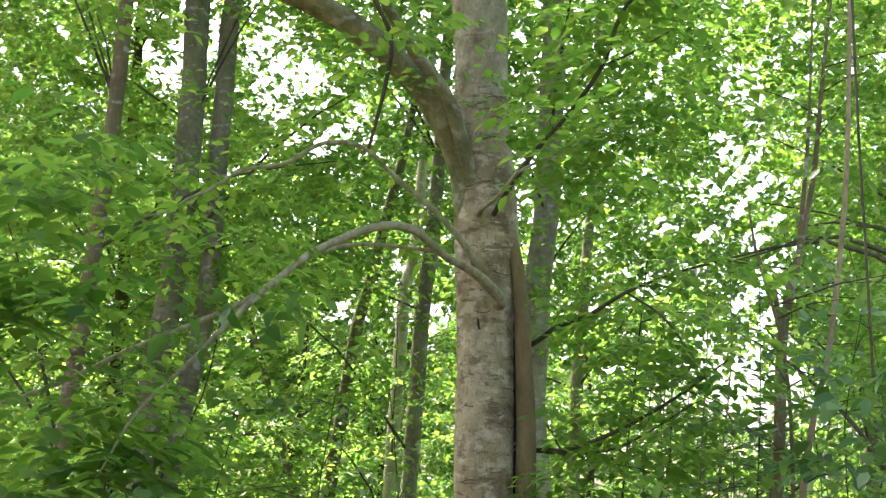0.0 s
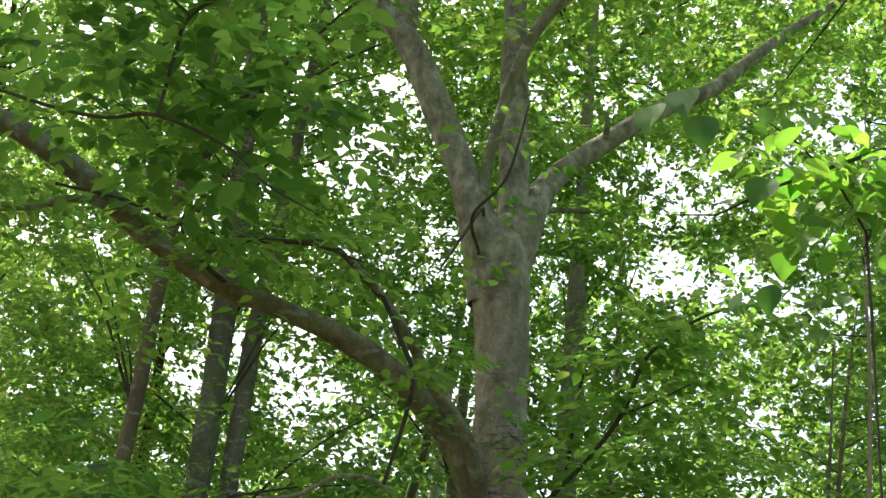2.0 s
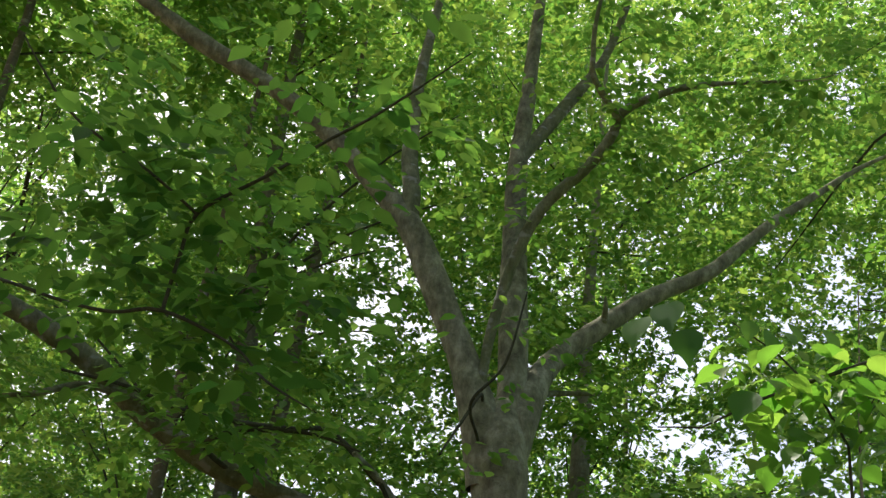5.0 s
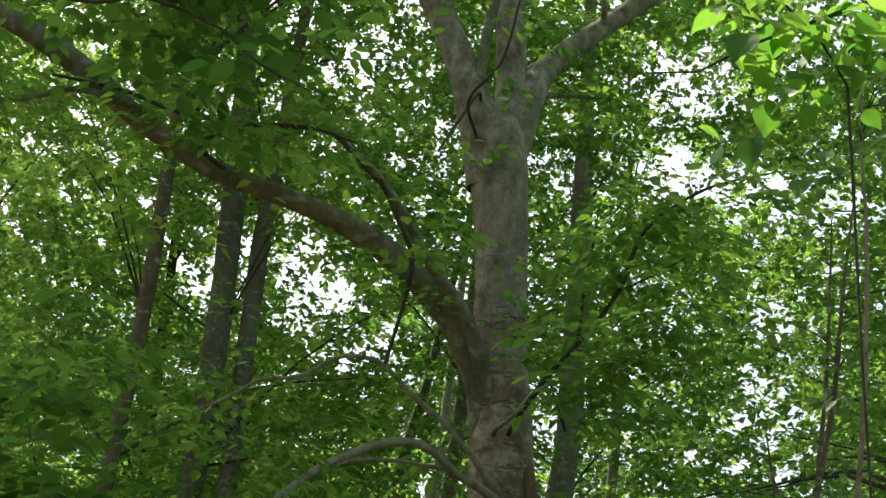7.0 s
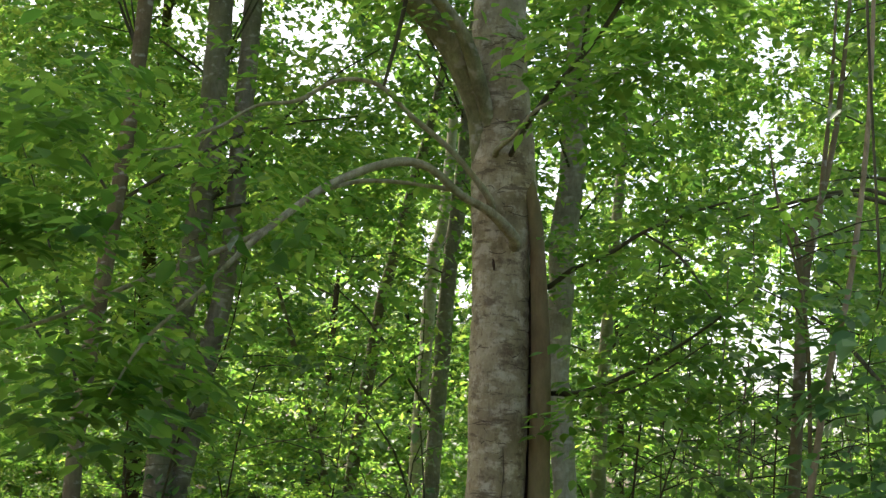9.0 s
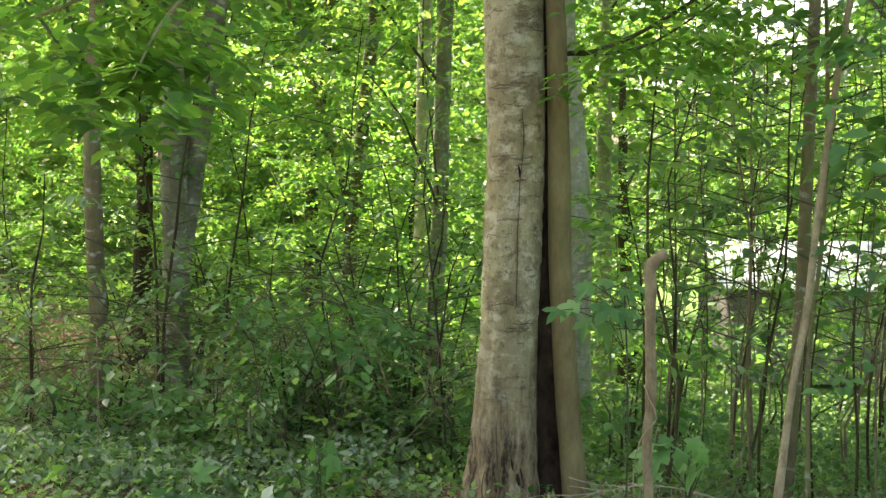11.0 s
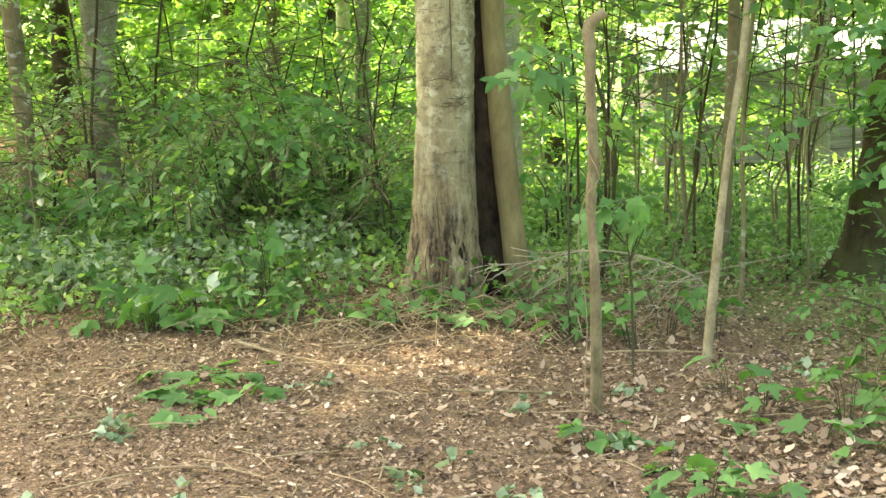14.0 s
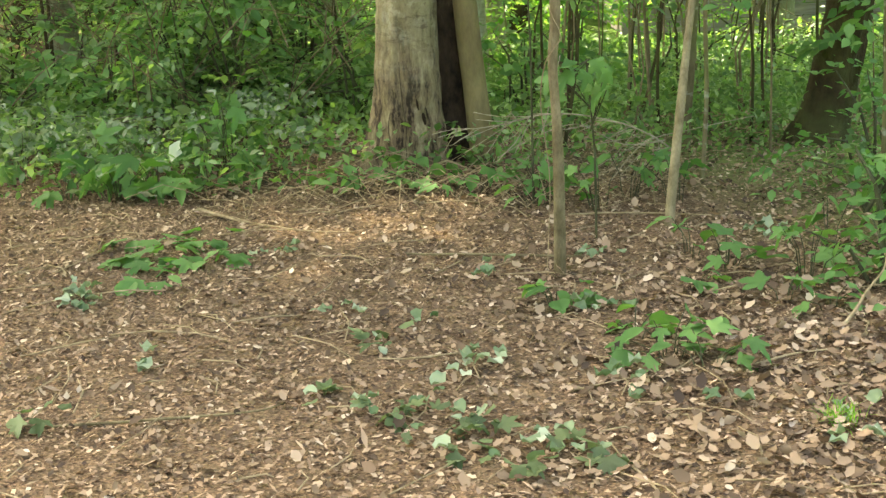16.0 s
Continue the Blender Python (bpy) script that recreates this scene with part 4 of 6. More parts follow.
og = og[np.linalg.norm(d - (d @ s)[:, None] * s, axis=1) > 0.6]
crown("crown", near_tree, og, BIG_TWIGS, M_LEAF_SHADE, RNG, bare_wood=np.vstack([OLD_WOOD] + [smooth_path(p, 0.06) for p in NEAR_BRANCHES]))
# more unseen leaves, added up the sun's rays to shade the hanging branch
roof_of_leaves = np.array([-0.9, 4.4, 4.4]) + np.array(sun_dir) * RNG.uniform(3.6, 4.8, 170)[:, None] + RNG.normal(0, 0.55, (170, 3)) * [1.3, 0.8, 0.5]
d = roof_of_leaves - np.array([0.85, 3.3, 3.42])
roof_of_leaves = roof_of_leaves[(roof_of_leaves[:, 2] > 1.8 + 0.9 * roof_of_leaves[:, 1]) & (np.linalg.norm(d - (d @ s)[:, None] * s, axis=1) > 0.9)]
crown("upper_crown", near_tree, roof_of_leaves, spray_templates(6, 26, 0.6, 0.11, RNG), M_LEAF, RNG, blade=DIAMOND)

# ---- trees of the wood ----
WOOD = {}
WOOD["forked"] = ("forked_tree", M_BARK_FAR, "grey forked forest tree with ivy at its fork", [
        [(-1.88, 9.5, -0.2, 0.17), (-1.87, 9.5, 0.1, 0.115), (-1.86, 9.5, 0.4, 0.092), (-1.86, 9.5, 0.9, 0.085), (-1.88, 9.5, 1.6, 0.088), (-1.86, 9.5, 2.4, 0.09), (-1.78, 9.5, 3.3, 0.086), (-1.77, 9.5, 4.2, 0.086),
         (-1.79, 9.5, 5.0, 0.084), (-1.84, 9.5, 6.0, 0.078), (-1.9, 9.5, 6.8, 0.068), (-1.95, 9.5, 8.5, 0.05), (-1.9, 9.5, 10.5, 0.02)],
        [(-1.84, 9.55, 0.85, 0.06), (-1.81, 9.6, 1.2, 0.07), (-1.74, 9.6, 1.7, 0.07), (-1.66, 9.6, 2.35, 0.072), (-1.58, 9.6, 3.0, 0.068), (-1.58, 9.6, 4.1, 0.066), (-1.58, 9.6, 4.9, 0.064), (-1.54, 9.6, 5.8, 0.054), (-1.45, 9.6, 8.0, 0.03), (-1.4, 9.6, 9.5, 0.012)]])
WOOD["slim"] = ("slender_tree", M_BARK_SHADE, "slender brown forest tree rising from low undergrowth", [
        [(-2.08, 8.4, -0.15, 0.1), (-2.08, 8.4, 0.15, 0.066), (-2.08, 8.4, 0.6, 0.055), (-2.11, 8.4, 1.2, 0.05), (-2.12, 8.4, 1.9, 0.049), (-2.05, 8.4, 3.1, 0.047), (-2.01, 8.4, 4.0, 0.047), (-2.01, 8.4, 5.0, 0.043), (-2.0, 8.4, 5.6, 0.038), (-1.9, 8.4, 8.0, 0.015)]])
WOOD["vee"] = ("slender_tree", M_BARK_MOSS, "slender dark V-shaped tree in the wood", [
        [(-1.06, 13.0, -0.6, 0.08), (-1.05, 13.0, 0.4, 0.064), (-1.03, 13.0, 1.06, 0.062), (-0.96, 13.0, 1.64, 0.059), (-0.9, 13.0, 2.42, 0.058), (-0.81, 13.0, 3.28, 0.055), (-0.71, 13.0, 3.8, 0.053), (-0.6, 13.0, 4.41, 0.05), (-0.46, 13.0, 5.11, 0.04), (-0.2, 13.0, 7.0, 0.015)],
        [(-1.04, 13.0, 1.0, 0.035), (-1.06, 13.0, 1.31, 0.039), (-1.18, 13.0, 1.7, 0.036), (-1.37, 13.0, 2.26, 0.033), (-1.56, 13.0, 2.86, 0.025), (-1.8, 13.0, 3.5, 0.014)]])
WOOD["mid"] = ("slender_tree", M_BARK_FAR, "straight grey forest tree with pale bark", [
        [(-0.27, 12.0, -0.6, 0.1), (-0.26, 12.0, 0.2, 0.072), (-0.23, 12.0, 1.2, 0.068), (-0.22, 12.0, 2.2, 0.066), (-0.2, 12.0, 3.4, 0.067), (-0.16, 12.0, 4.0, 0.064), (-0.14, 12.0, 4.7, 0.056), (-0.1, 12.0, 7.5, 0.03), (-0.1, 12.0, 9.5, 0.01)]])
WOOD["far"] = ("slender_tree", M_BARK_PALE, "straight grey forest tree with pale bark", [
        [(-0.49, 15.0, -1.0, 0.1), (-0.49, 15.0, 1.2, 0.07), (-0.49, 15.0, 2.2, 0.069), (-0.46, 15.0, 4.0, 0.066), (-0.38, 15.0, 4.7, 0.058), (-0.3, 15.0, 8.0, 0.03), (-0.3, 15.0, 11.0, 0.01)]])
WOOD["back"] = ("forest_tree", M_BARK_PALE, "grey forest tree with a slightly crooked trunk", [
        [(0.8, 10.0, -0.8, 0.13), (0.78, 10.0, 0.1, 0.085), (0.77, 10.0, 1.2, 0.078), (0.7, 10.0, 1.9, 0.078), (0.63, 10.0, 2.5, 0.083), (0.63, 10.0, 3.0, 0.088), (0.62, 10.0, 3.34, 0.09), (0.66, 10.0, 3.82, 0.088), (0.66, 10.0, 4.3, 0.09), (0.67, 10.0, 4.85, 0.088), (0.65, 10.0, 5.5, 0.075), (0.6, 10.0, 7.5, 0.04), (0.6, 10.0, 9.5, 0.012)]])
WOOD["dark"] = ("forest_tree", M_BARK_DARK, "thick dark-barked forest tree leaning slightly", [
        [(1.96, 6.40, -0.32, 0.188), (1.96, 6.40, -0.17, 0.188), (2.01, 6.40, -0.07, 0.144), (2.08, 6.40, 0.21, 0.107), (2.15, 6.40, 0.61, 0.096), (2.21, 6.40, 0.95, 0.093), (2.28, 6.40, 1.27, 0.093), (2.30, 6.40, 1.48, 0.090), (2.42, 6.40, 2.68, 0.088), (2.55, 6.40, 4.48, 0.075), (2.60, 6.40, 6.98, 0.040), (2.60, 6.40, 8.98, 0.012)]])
rng_w = np.random.default_rng(21)
trunks = []


def furrowed(p, ang, base):
    """Deep upright furrows and scaly plates of rough bark."""
    z = p[:, 2][:, None]
    return 1 + 0.11 * np.sin(11 * ang[None] + 2.5 * np.sin(3.1 * z)) * np.clip(0.4 + wave(63, 6, 3, 12)(base) * 3, 0, 1) + 0.09 * wave(64, 8, 20, 60)(base) + 0.12 * np.exp(-np.clip(z + 0.2, 0, None) / 0.3) * np.cos(4 * ang[None])


def wood_tree(kind_name, mat, label, stems, seed):
    x, y = stems[0][0][0], stems[0][0][1]
    ob = thing(kind_name, (x, y, float(ground_z(x, y))), label, "tree", "trees of the wood")
    for i, s in enumerate(stems):
        rough = mat is M_BARK_DARK and s[0][3] > 0.12
        limb("trunk" if i == 0 else "second_stem", s, mat, ob, sides=40 if rough else 16, step=0.035 if rough else 0.08, wobble=0.02, lump=0.1 if rough else 0.07, seed=seed + i, shape=furrowed if rough else None)
    trunks.append((ob, np.array(stems[0])))
    return ob


for i, (nm, mat, label, stems) in enumerate(WOOD.values()):
    wood_tree(nm, mat, label, stems, 100 + 5 * i)
# further trunks, deeper in the wood and round about
SPOTS = [(-4.2, 11.5), (-5.5, 15.0), (-3.3, 16.5), (-1.9, 18.0), (0.2, 19.5), (1.3, 14.2), (2.0, 18.5), (3.6, 12.5), (4.6, 16.0), (5.8, 13.5), (3.4, 9.0), (-3.9, 9.2), (-6.5, 10.5), (7.5, 17.0), (-7.5, 19.0), (-0.9, 24.0),
         (-4.6, 22.0), (-6.0, 5.5), (6.0, 8.0), (-11.0, 1.0), (-12.0, -12.0), (0.5, -17.0), (13.0, -11.0), (12.0, 1.0), (-2.8, 12.6)]
for i, (x, y) in enumerate(SPOTS):
    r0, h = rng_w.uniform(0.06, 0.13), (rng_w.uniform(8, 11) if y < 14.3 else rng_w.uniform(5, 7))
    z0, lx, ly = float(ground_z(x, y)), rng_w.normal(0, 0.4), rng_w.normal(0, 0.4)
    st = [(x, y, z0 - 0.2, r0 * 1.6), (x, y, z0 + 0.25, r0 * 1.08)] + [(x + lx * k * k + rng_w.normal(0, 0.05), y + ly * k * k, z0 + h * k, r0 * (1.02 - 0.92 * k)) for k in (0.15, 0.35, 0.55, 0.75, 1.0)]
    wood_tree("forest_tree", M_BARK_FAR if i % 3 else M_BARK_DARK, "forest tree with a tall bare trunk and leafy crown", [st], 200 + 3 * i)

# twigs of the wood that stand in full sun, and how wide
SUNNY = [((0.15, 5.05, 0.0), 0.3), ((-0.72, 5.9, 0.25), 0.22), ((-0.7, 12.0, 1.8), 0.8), ((-4.3, 20.5, -0.4), 1.0), ((-2.3, 19.5, -0.5), 1.2), ((3.0, 10.0, -0.8), 1.2), ((1.8, 9.0, -0.4), 0.8), ((0.75, 5.3, 3.0), 0.75), ((0.85, 3.3, 3.42), 0.8), ((1.9, 7.6, 6.6), 0.9), ((-3.1, 10.5, 5.4), 0.5), ((2.6, 10.3, 5.0), 0.9), ((-1.4, 12.5, 1.6), 0.5), ((1.3, 10.0, 2.6), 0.6), ((-1.0, 14.0, 1.0), 0.8), ((0.8, 11.0, 0.2), 0.6)]


def sunlit(p, rng):
    """True where a twig would shade one of the wood's sunny patches or the cabin's roof."""
    s = np.array(sun_dir)
    low = p - s * ((p[:, 2] + 0.3) / s[2])[:, None]
    low[:, 2] = 0.0
    limb_gap = np.zeros(len(p), bool)
    for spot, wide in SUNNY:
        d = p - np.array(spot)
        limb_gap |= (np.linalg.norm(d - (d @ s)[:, None] * s, axis=1) < wide) & (d @ s > 0.5 + wide)
    patch = wave(47, 6, 0.35, 1.1)(low) > 0.06
    patch &= (low[:, 1] > np.where(low[:, 0] < -1.3, 12.5, 8.3)) & (rng.uniform(0, 1, len(p)) < np.where(p[:, 0] < 0.0, 0.1, 0.35))
    return patch | limb_gap | (np.linalg.norm((low - np.array([5.7, 22.3, 0.0])) * [0.75, 1.0, 1.0], axis=1) < 2.4) & (rng.uniform(0, 1, len(p)) < 0.85)


def scatter(n, xs, ys, zs, rng, keep=-0.12):
    """Points in a wedge of the wood that widens with distance; xs and zs are slopes against distance."""
    y = rng.uniform(0, 1, n) ** 0.7 * (ys[1] - ys[0]) + ys[0]
    p = np.stack([rng.uniform(xs[0], xs[1], n) * y, y, 1.5 + rng.uniform(zs[0], zs[1], n) * y], -1)
    clump = wave(5, 7, 0.5, 1.6)(p)
    ok = (clump > keep) & (p[:, 2] > ground_z(p[:, 0], p[:, 1]) + 0.15)
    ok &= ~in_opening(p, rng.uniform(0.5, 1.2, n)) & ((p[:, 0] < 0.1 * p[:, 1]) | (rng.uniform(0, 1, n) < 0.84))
    p = p[ok]
    return p[~sunlit(p, rng)]


rng_c = np.random.default_rng(33)
# leaves between the camera's eye and these lower trunks are thinned to its view
TRUNK_WOOD = np.vstack([smooth_path(stem, 0.16) for k in ("forked", "slim", "vee", "mid", "far", "back") for stem in WOOD[k][3]])
TRUNK_WOOD = TRUNK_WOOD[TRUNK_WOOD[:, 2] < 5.5]
woods = np.vstack([scatter(8200, (-0.4, 0.4), (8.0, 14.0), (0.16, 0.9), rng_c, -0.32), scatter(900, (-0.9, 0.9), (8.0, 14.0), (0.5, 1.2), rng_c, -0.1),
                   scatter(1100, (-0.5, 0.5), (9.0, 14.0), (0.0, 0.18), rng_c, -0.1), scatter(420, (-0.45, 0.02), (10.5, 14.0), (-0.13, 0.08), rng_c, -0.1), scatter(350, (0.05, 0.45), (9.5, 13.0), (-0.13, 0.06), rng_c, 0.0), scatter(3000, (-0.55, 0.55), (12.0, 20.0), (-0.13, 0.22), rng_c, -0.2)])
base_xy = np.array([t[1][3, :2] if len(t[1]) > 3 else t[1][0, :2] for t in trunks])
owner = np.argmin(((woods[:, None, :2] - base_xy[None]) ** 2).sum(-1), 1)
for k, (ob, st) in enumerate(trunks):
    mine = woods[owner == k]
    if len(mine) > 4:
        # limbs from the trunk out to some of its twigs
        for q in mine[rng_w.choice(len(mine), min(18, len(mine)), replace=False)]:
            zt = q[2] - abs(rng_w.normal(0.9, 0.4))
            j = int(np.argmin(np.abs(st[:, 2] - zt)))
            a = st[j]
            far = np.linalg.norm(q[:2] - a[:2])
            if far > 4.5 or far < 0.3:
                continue
            mid = (a[:3] + q) / 2 + np.array([0, 0, 0.12 * far])
            r = max(0.006, min(a[3] * 0.35, 0.006 * far + 0.005))
            limb("branch", [(*a[:3], r), (*mid, r * 0.7), (*q, 0.003)], M_TWIG, ob, sides=5, step=0.3, wobble=0.12, seed=int(rng_w.integers(1, 9999)))
    if len(mine):
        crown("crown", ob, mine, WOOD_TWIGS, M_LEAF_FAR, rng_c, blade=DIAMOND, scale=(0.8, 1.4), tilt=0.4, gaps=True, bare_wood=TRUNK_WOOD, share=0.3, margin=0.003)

# ivy on the forked tree and on the thick dark one
for k, lo, hi, num, rad in ((0, 1.3, 2.9, 26, 0.14), (6, 0.0, 2.6, 30, 0.15)):
    ob, st = trunks[k]
    zz = rng_w.uniform(lo, hi, num)
    at = np.stack([np.interp(zz, st[:, 2], st[:, 0]) + rng_w.normal(0, rad, num) * 0.6, np.interp(zz, st[:, 2], st[:, 1]) - rad + rng_w.normal(0, 0.03, num), zz], -1)
    crown("ivy", ob, at, spray_templates(4, 9, 0.22, 0.075, RNG), M_LEAF_BROAD, rng_w, scale=(0.7, 1.2), tilt=0.5, label="dark climbing ivy")

# far woods that close the view
far = np.vstack([scatter(3800, (-0.6, 0.6), (20.0, 34.0), (-0.1, 0.3), rng_c, -0.5), scatter(1500, (0.0, 0.45), (25.0, 36.0), (-0.05, 0.14), rng_c, -0.9), scatter(1700, (-0.45, 0.02), (22.0, 34.0), (-0.07, 0.14), rng_c, -0.9)])
distant = thing("distant_woods", (0, 27, -1.4), "far green woodland seen through the trees", "woods", kind="stuff")
tall = scatter(9000, (-0.45, 0.45), (22.0, 38.0), (0.1, 0.85), rng_c, -0.4)
crown("foliage", distant, tall, FAR_TWIGS, M_LEAF_FAR_SHADE, rng_c, blade=DIAMOND, scale=(0.9, 1.8), tilt=0.5, gaps=True)
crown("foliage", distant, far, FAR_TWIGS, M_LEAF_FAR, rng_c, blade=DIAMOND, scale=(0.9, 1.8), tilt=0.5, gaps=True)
ring_a = rng_c.uniform(0.75, 5.5, 1600) + math.pi / 2
ring_r = rng_c.uniform(16, 32, 1600)
ringp = np.stack([ring_r * np.cos(ring_a), ring_r * np.sin(ring_a), rng_c.uniform(-0.5, 5, 1600)], -1)
crown("foliage", distant, ringp, FAR_TWIGS, M_LEAF_FAR, rng_c, blade=DIAMOND, scale=(1.8, 3.0), tilt=0.5)

# ---- saplings ----
rng_s = np.random.default_rng(51)
SMALL_TWIGS = spray_templates(8, 14, 0.27, 0.062, rng_s)


def sapling(name, stem, label, mat=M_SAPLING, leaves=0, leaf_from=0.4, leafmat=M_LEAF_LOW, seed=0, group="saplings", sides=8, spread=0.25, twigs=None, step=0.1):
    x, y = stem[0][0], stem[0][1]
    ob = thing(name, (x, y, float(ground_z(x, y))), label, "sapling", group)
    limb("stem", stem, mat, ob, sides=sides, step=step, wobble=0.015, lump=0.09, seed=seed)
    if leaves:
        o = along(stem, leaves, spread, rng_s, leaf_from)
        p = smooth_path(stem, 0.05)[:, :3]
        sticks = []
        for q in o[: min(len(o), 14)]:
            a = p[int(np.argmin(np.abs(p[:, 2] - (q[2] - 0.08))))]
            sticks.append(tube([(*a, 0.004), (*((a + q) / 2 + [0, 0, 0.02]), 0.003), (*q, 0.0015)], 4, 0.15, 0.02, 0.05, seed=seed + 3))
        joined("twig", sticks, M_TWIG, ob, kind="stuff")
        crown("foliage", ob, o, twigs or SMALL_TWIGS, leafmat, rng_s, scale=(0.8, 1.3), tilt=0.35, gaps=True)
    return ob


SAWN = [(0.6, 4.45, -0.12, 0.024), (0.6, 4.45, 0.0, 0.02), (0.602, 4.45, 0.2, 0.0175), (0.6, 4.45, 0.45, 0.0165), (0.59, 4.45, 0.66, 0.0155), (0.6, 4.45, 0.8, 0.017), (0.592, 4.45, 1.02, 0.0155), (0.592, 4.45, 1.13, 0.017), (0.585, 4.45, 1.172, 0.019), (0.592, 4.45, 1.198, 0.02),
        (0.612, 4.45, 1.217, 0.0165), (0.634, 4.45, 1.232, 0.0165), (0.637, 4.45, 1.234, 0.014)]
sawn = sapling("sawn_sapling", SAWN, "bare pale-brown sapling stem sawn off above a bend", leaves=0, seed=301, sides=14, step=0.02)
limb("vine", [(0.56, 4.43, 0.02, 0.0018), (0.575, 4.425, 0.3, 0.0018), (0.55, 4.425, 0.55, 0.0018), (0.57, 4.43, 0.68, 0.0018), (0.615, 4.43, 0.74, 0.0018), (0.59, 4.425, 0.8, 0.0018), (0.575, 4.44, 0.84, 0.002)], M_DEAD, sawn, "dry pale vine", sides=5, step=0.03, seed=302)
LEAN = [(1.05, 4.95, -0.1, 0.0296), (1.055, 4.96, 0.03, 0.0252), (1.11, 5.06, 0.39, 0.0226), (1.17, 5.16, 0.73, 0.0209), (1.24, 5.26, 1.02, 0.0200), (1.3, 5.37, 1.4, 0.0191), (1.4, 5.48, 2.02, 0.0174), (1.5, 5.58, 2.41, 0.0165), (1.58, 5.68, 3.04, 0.0148), (1.62, 5.79, 3.86, 0.0113),
        (1.63, 5.9, 4.3, 0.0087), (1.66, 6.0, 5.2, 0.0043)]
LEAN = [(x, y, z, 0.7 * r) for x, y, z, r in LEAN]
sapling("leaning_sapling", LEAN, "pale-barked sapling leaning over the undergrowth", M_TAN, leaves=46, leaf_from=0.45, seed=303, sides=12, step=0.05)
DARKS = [(1.385, 6.3, -0.25, 0.042), (1.39, 6.3, -0.05, 0.036), (1.42, 6.3, 0.49, 0.029), (1.45, 6.3, 1.2, 0.027), (1.47, 6.3, 2.0, 0.026), (1.475, 6.3, 2.47, 0.025), (1.49, 6.3, 2.62, 0.02), (1.515, 6.3, 2.77, 0.016), (1.559, 6.3, 2.95, 0.014), (1.602, 6.3, 3.2, 0.012), (1.623, 6.3, 3.41, 0.011), (1.65, 6.3, 3.8, 0.008), (1.7, 6.3, 4.3, 0.004)]
dark = sapling("dark_sapling", DARKS, "brown-barked forked sapling standing in undergrowth", M_BARK_SHADE, leaves=40, leaf_from=0.4, seed=304, sides=10)
limb("second_stem", [(1.478, 6.3, 2.5, 0.014), (1.51, 6.29, 2.68, 0.014), (1.538, 6.28, 2.82, 0.012), (1.548, 6.27, 3.02, 0.011), (1.567, 6.26, 3.28, 0.009), (1.575, 6.25, 3.6, 0.007), (1.58, 6.25, 4.1, 0.003)], M_BARK_SHADE, dark, sides=8, step=0.05, seed=312)
limb("second_stem", [(1.478, 6.3, 2.5, 0.014), (1.45, 6.28, 2.64, 0.011), (1.432, 6.27, 2.72, 0.01), (1.382, 6.25, 2.79, 0.008), (1.343, 6.24, 2.88, 0.007), (1.3, 6.22, 3.1, 0.003)], M_BARK_SHADE, dark, sides=8, step=0.05, seed=313)
SIDE_TWIGS = spray_templates(6, 12, 0.3, 0.085, rng_s)
sapling("leafy_sapling", [(1.95, 5.35, -0.15, 0.016), (1.93, 5.32, 0.6, 0.014), (1.86, 5.28, 1.3, 0.011), (1.78, 5.22, 2.0, 0.008), (1.72, 5.2, 2.5, 0.003)], "dark leafy sapling with broad drooping leaves", M_BARK_SHADE, leaves=120, leaf_from=0.4, leafmat=M_LEAF_BROAD, seed=306, spread=0.22, twigs=SIDE_TWIGS)
sapling("dark_sapling", [(1.31, 5.6, -0.1, 0.01), (1.33, 5.6, 0.3, 0.009), (1.32, 5.59, 0.8, 0.009), (1.36, 5.57, 1.3, 0.008), (1.355, 5.55, 1.83, 0.008), (1.31, 5.5, 2.31, 0.007), (1.2, 5.5, 2.7, 0.004)], "dark-barked sapling standing in undergrowth", M_BARK_SHADE, leaves=22, leaf_from=0.5, seed=305)
# thin stems of the thicket
for i in range(74):
    x, y = rng_s.uniform(0.5, 2.4), rng_s.uniform(6.0, 10.5)
    x *= y / 6.5
    z0, h = float(ground_z(x, y)), rng_s.uniform(1.5, 3.2)
    r, lx, ly = rng_s.uniform(0.003, 0.0085), rng_s.normal(0.05, 0.15), rng_s.normal(0, 0.12)
    st = [(x, y, z0 - 0.05, r * 1.2)] + [(x + lx * k + rng_s.normal(0, 0.05), y + ly * k, z0 + h * k, r * (1.05 - 0.75 * k)) for k in (0.2, 0.4, 0.6, 0.8, 1.0)]
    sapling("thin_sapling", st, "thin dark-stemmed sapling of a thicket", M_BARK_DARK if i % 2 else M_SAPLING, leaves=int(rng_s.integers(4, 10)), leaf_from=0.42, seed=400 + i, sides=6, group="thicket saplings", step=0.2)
for i in range(40):
    x, y = rng_s.uniform(-0.36, -0.01), rng_s.uniform(7.6, 12.0)
    x *= y
    z0, h = float(ground_z(x, y)), (rng_s.uniform(1.2, 3.0) if i < 14 else rng_s.uniform(0.7, 1.5))
    r, lx = rng_s.uniform(0.005, 0.012), rng_s.normal(0, 0.25)
    st = [(x, y, z0 - 0.05, r * 1.2)] + [(x + lx * k * k + rng_s.normal(0, 0.03), y, z0 + h * k, r * (1.05 - 0.75 * k)) for k in (0.2, 0.4, 0.6, 0.8, 1.0)]
    sapling("thin_sapling", st, "thin leafy sapling in the shade of the wood", M_BARK_DARK, leaves=int(rng_s.integers(7, 15) if i < 14 else rng_s.integers(12, 24)), leaf_from=0.15, seed=500 + i, sides=6, group="shade saplings", step=0.2, spread=0.32)

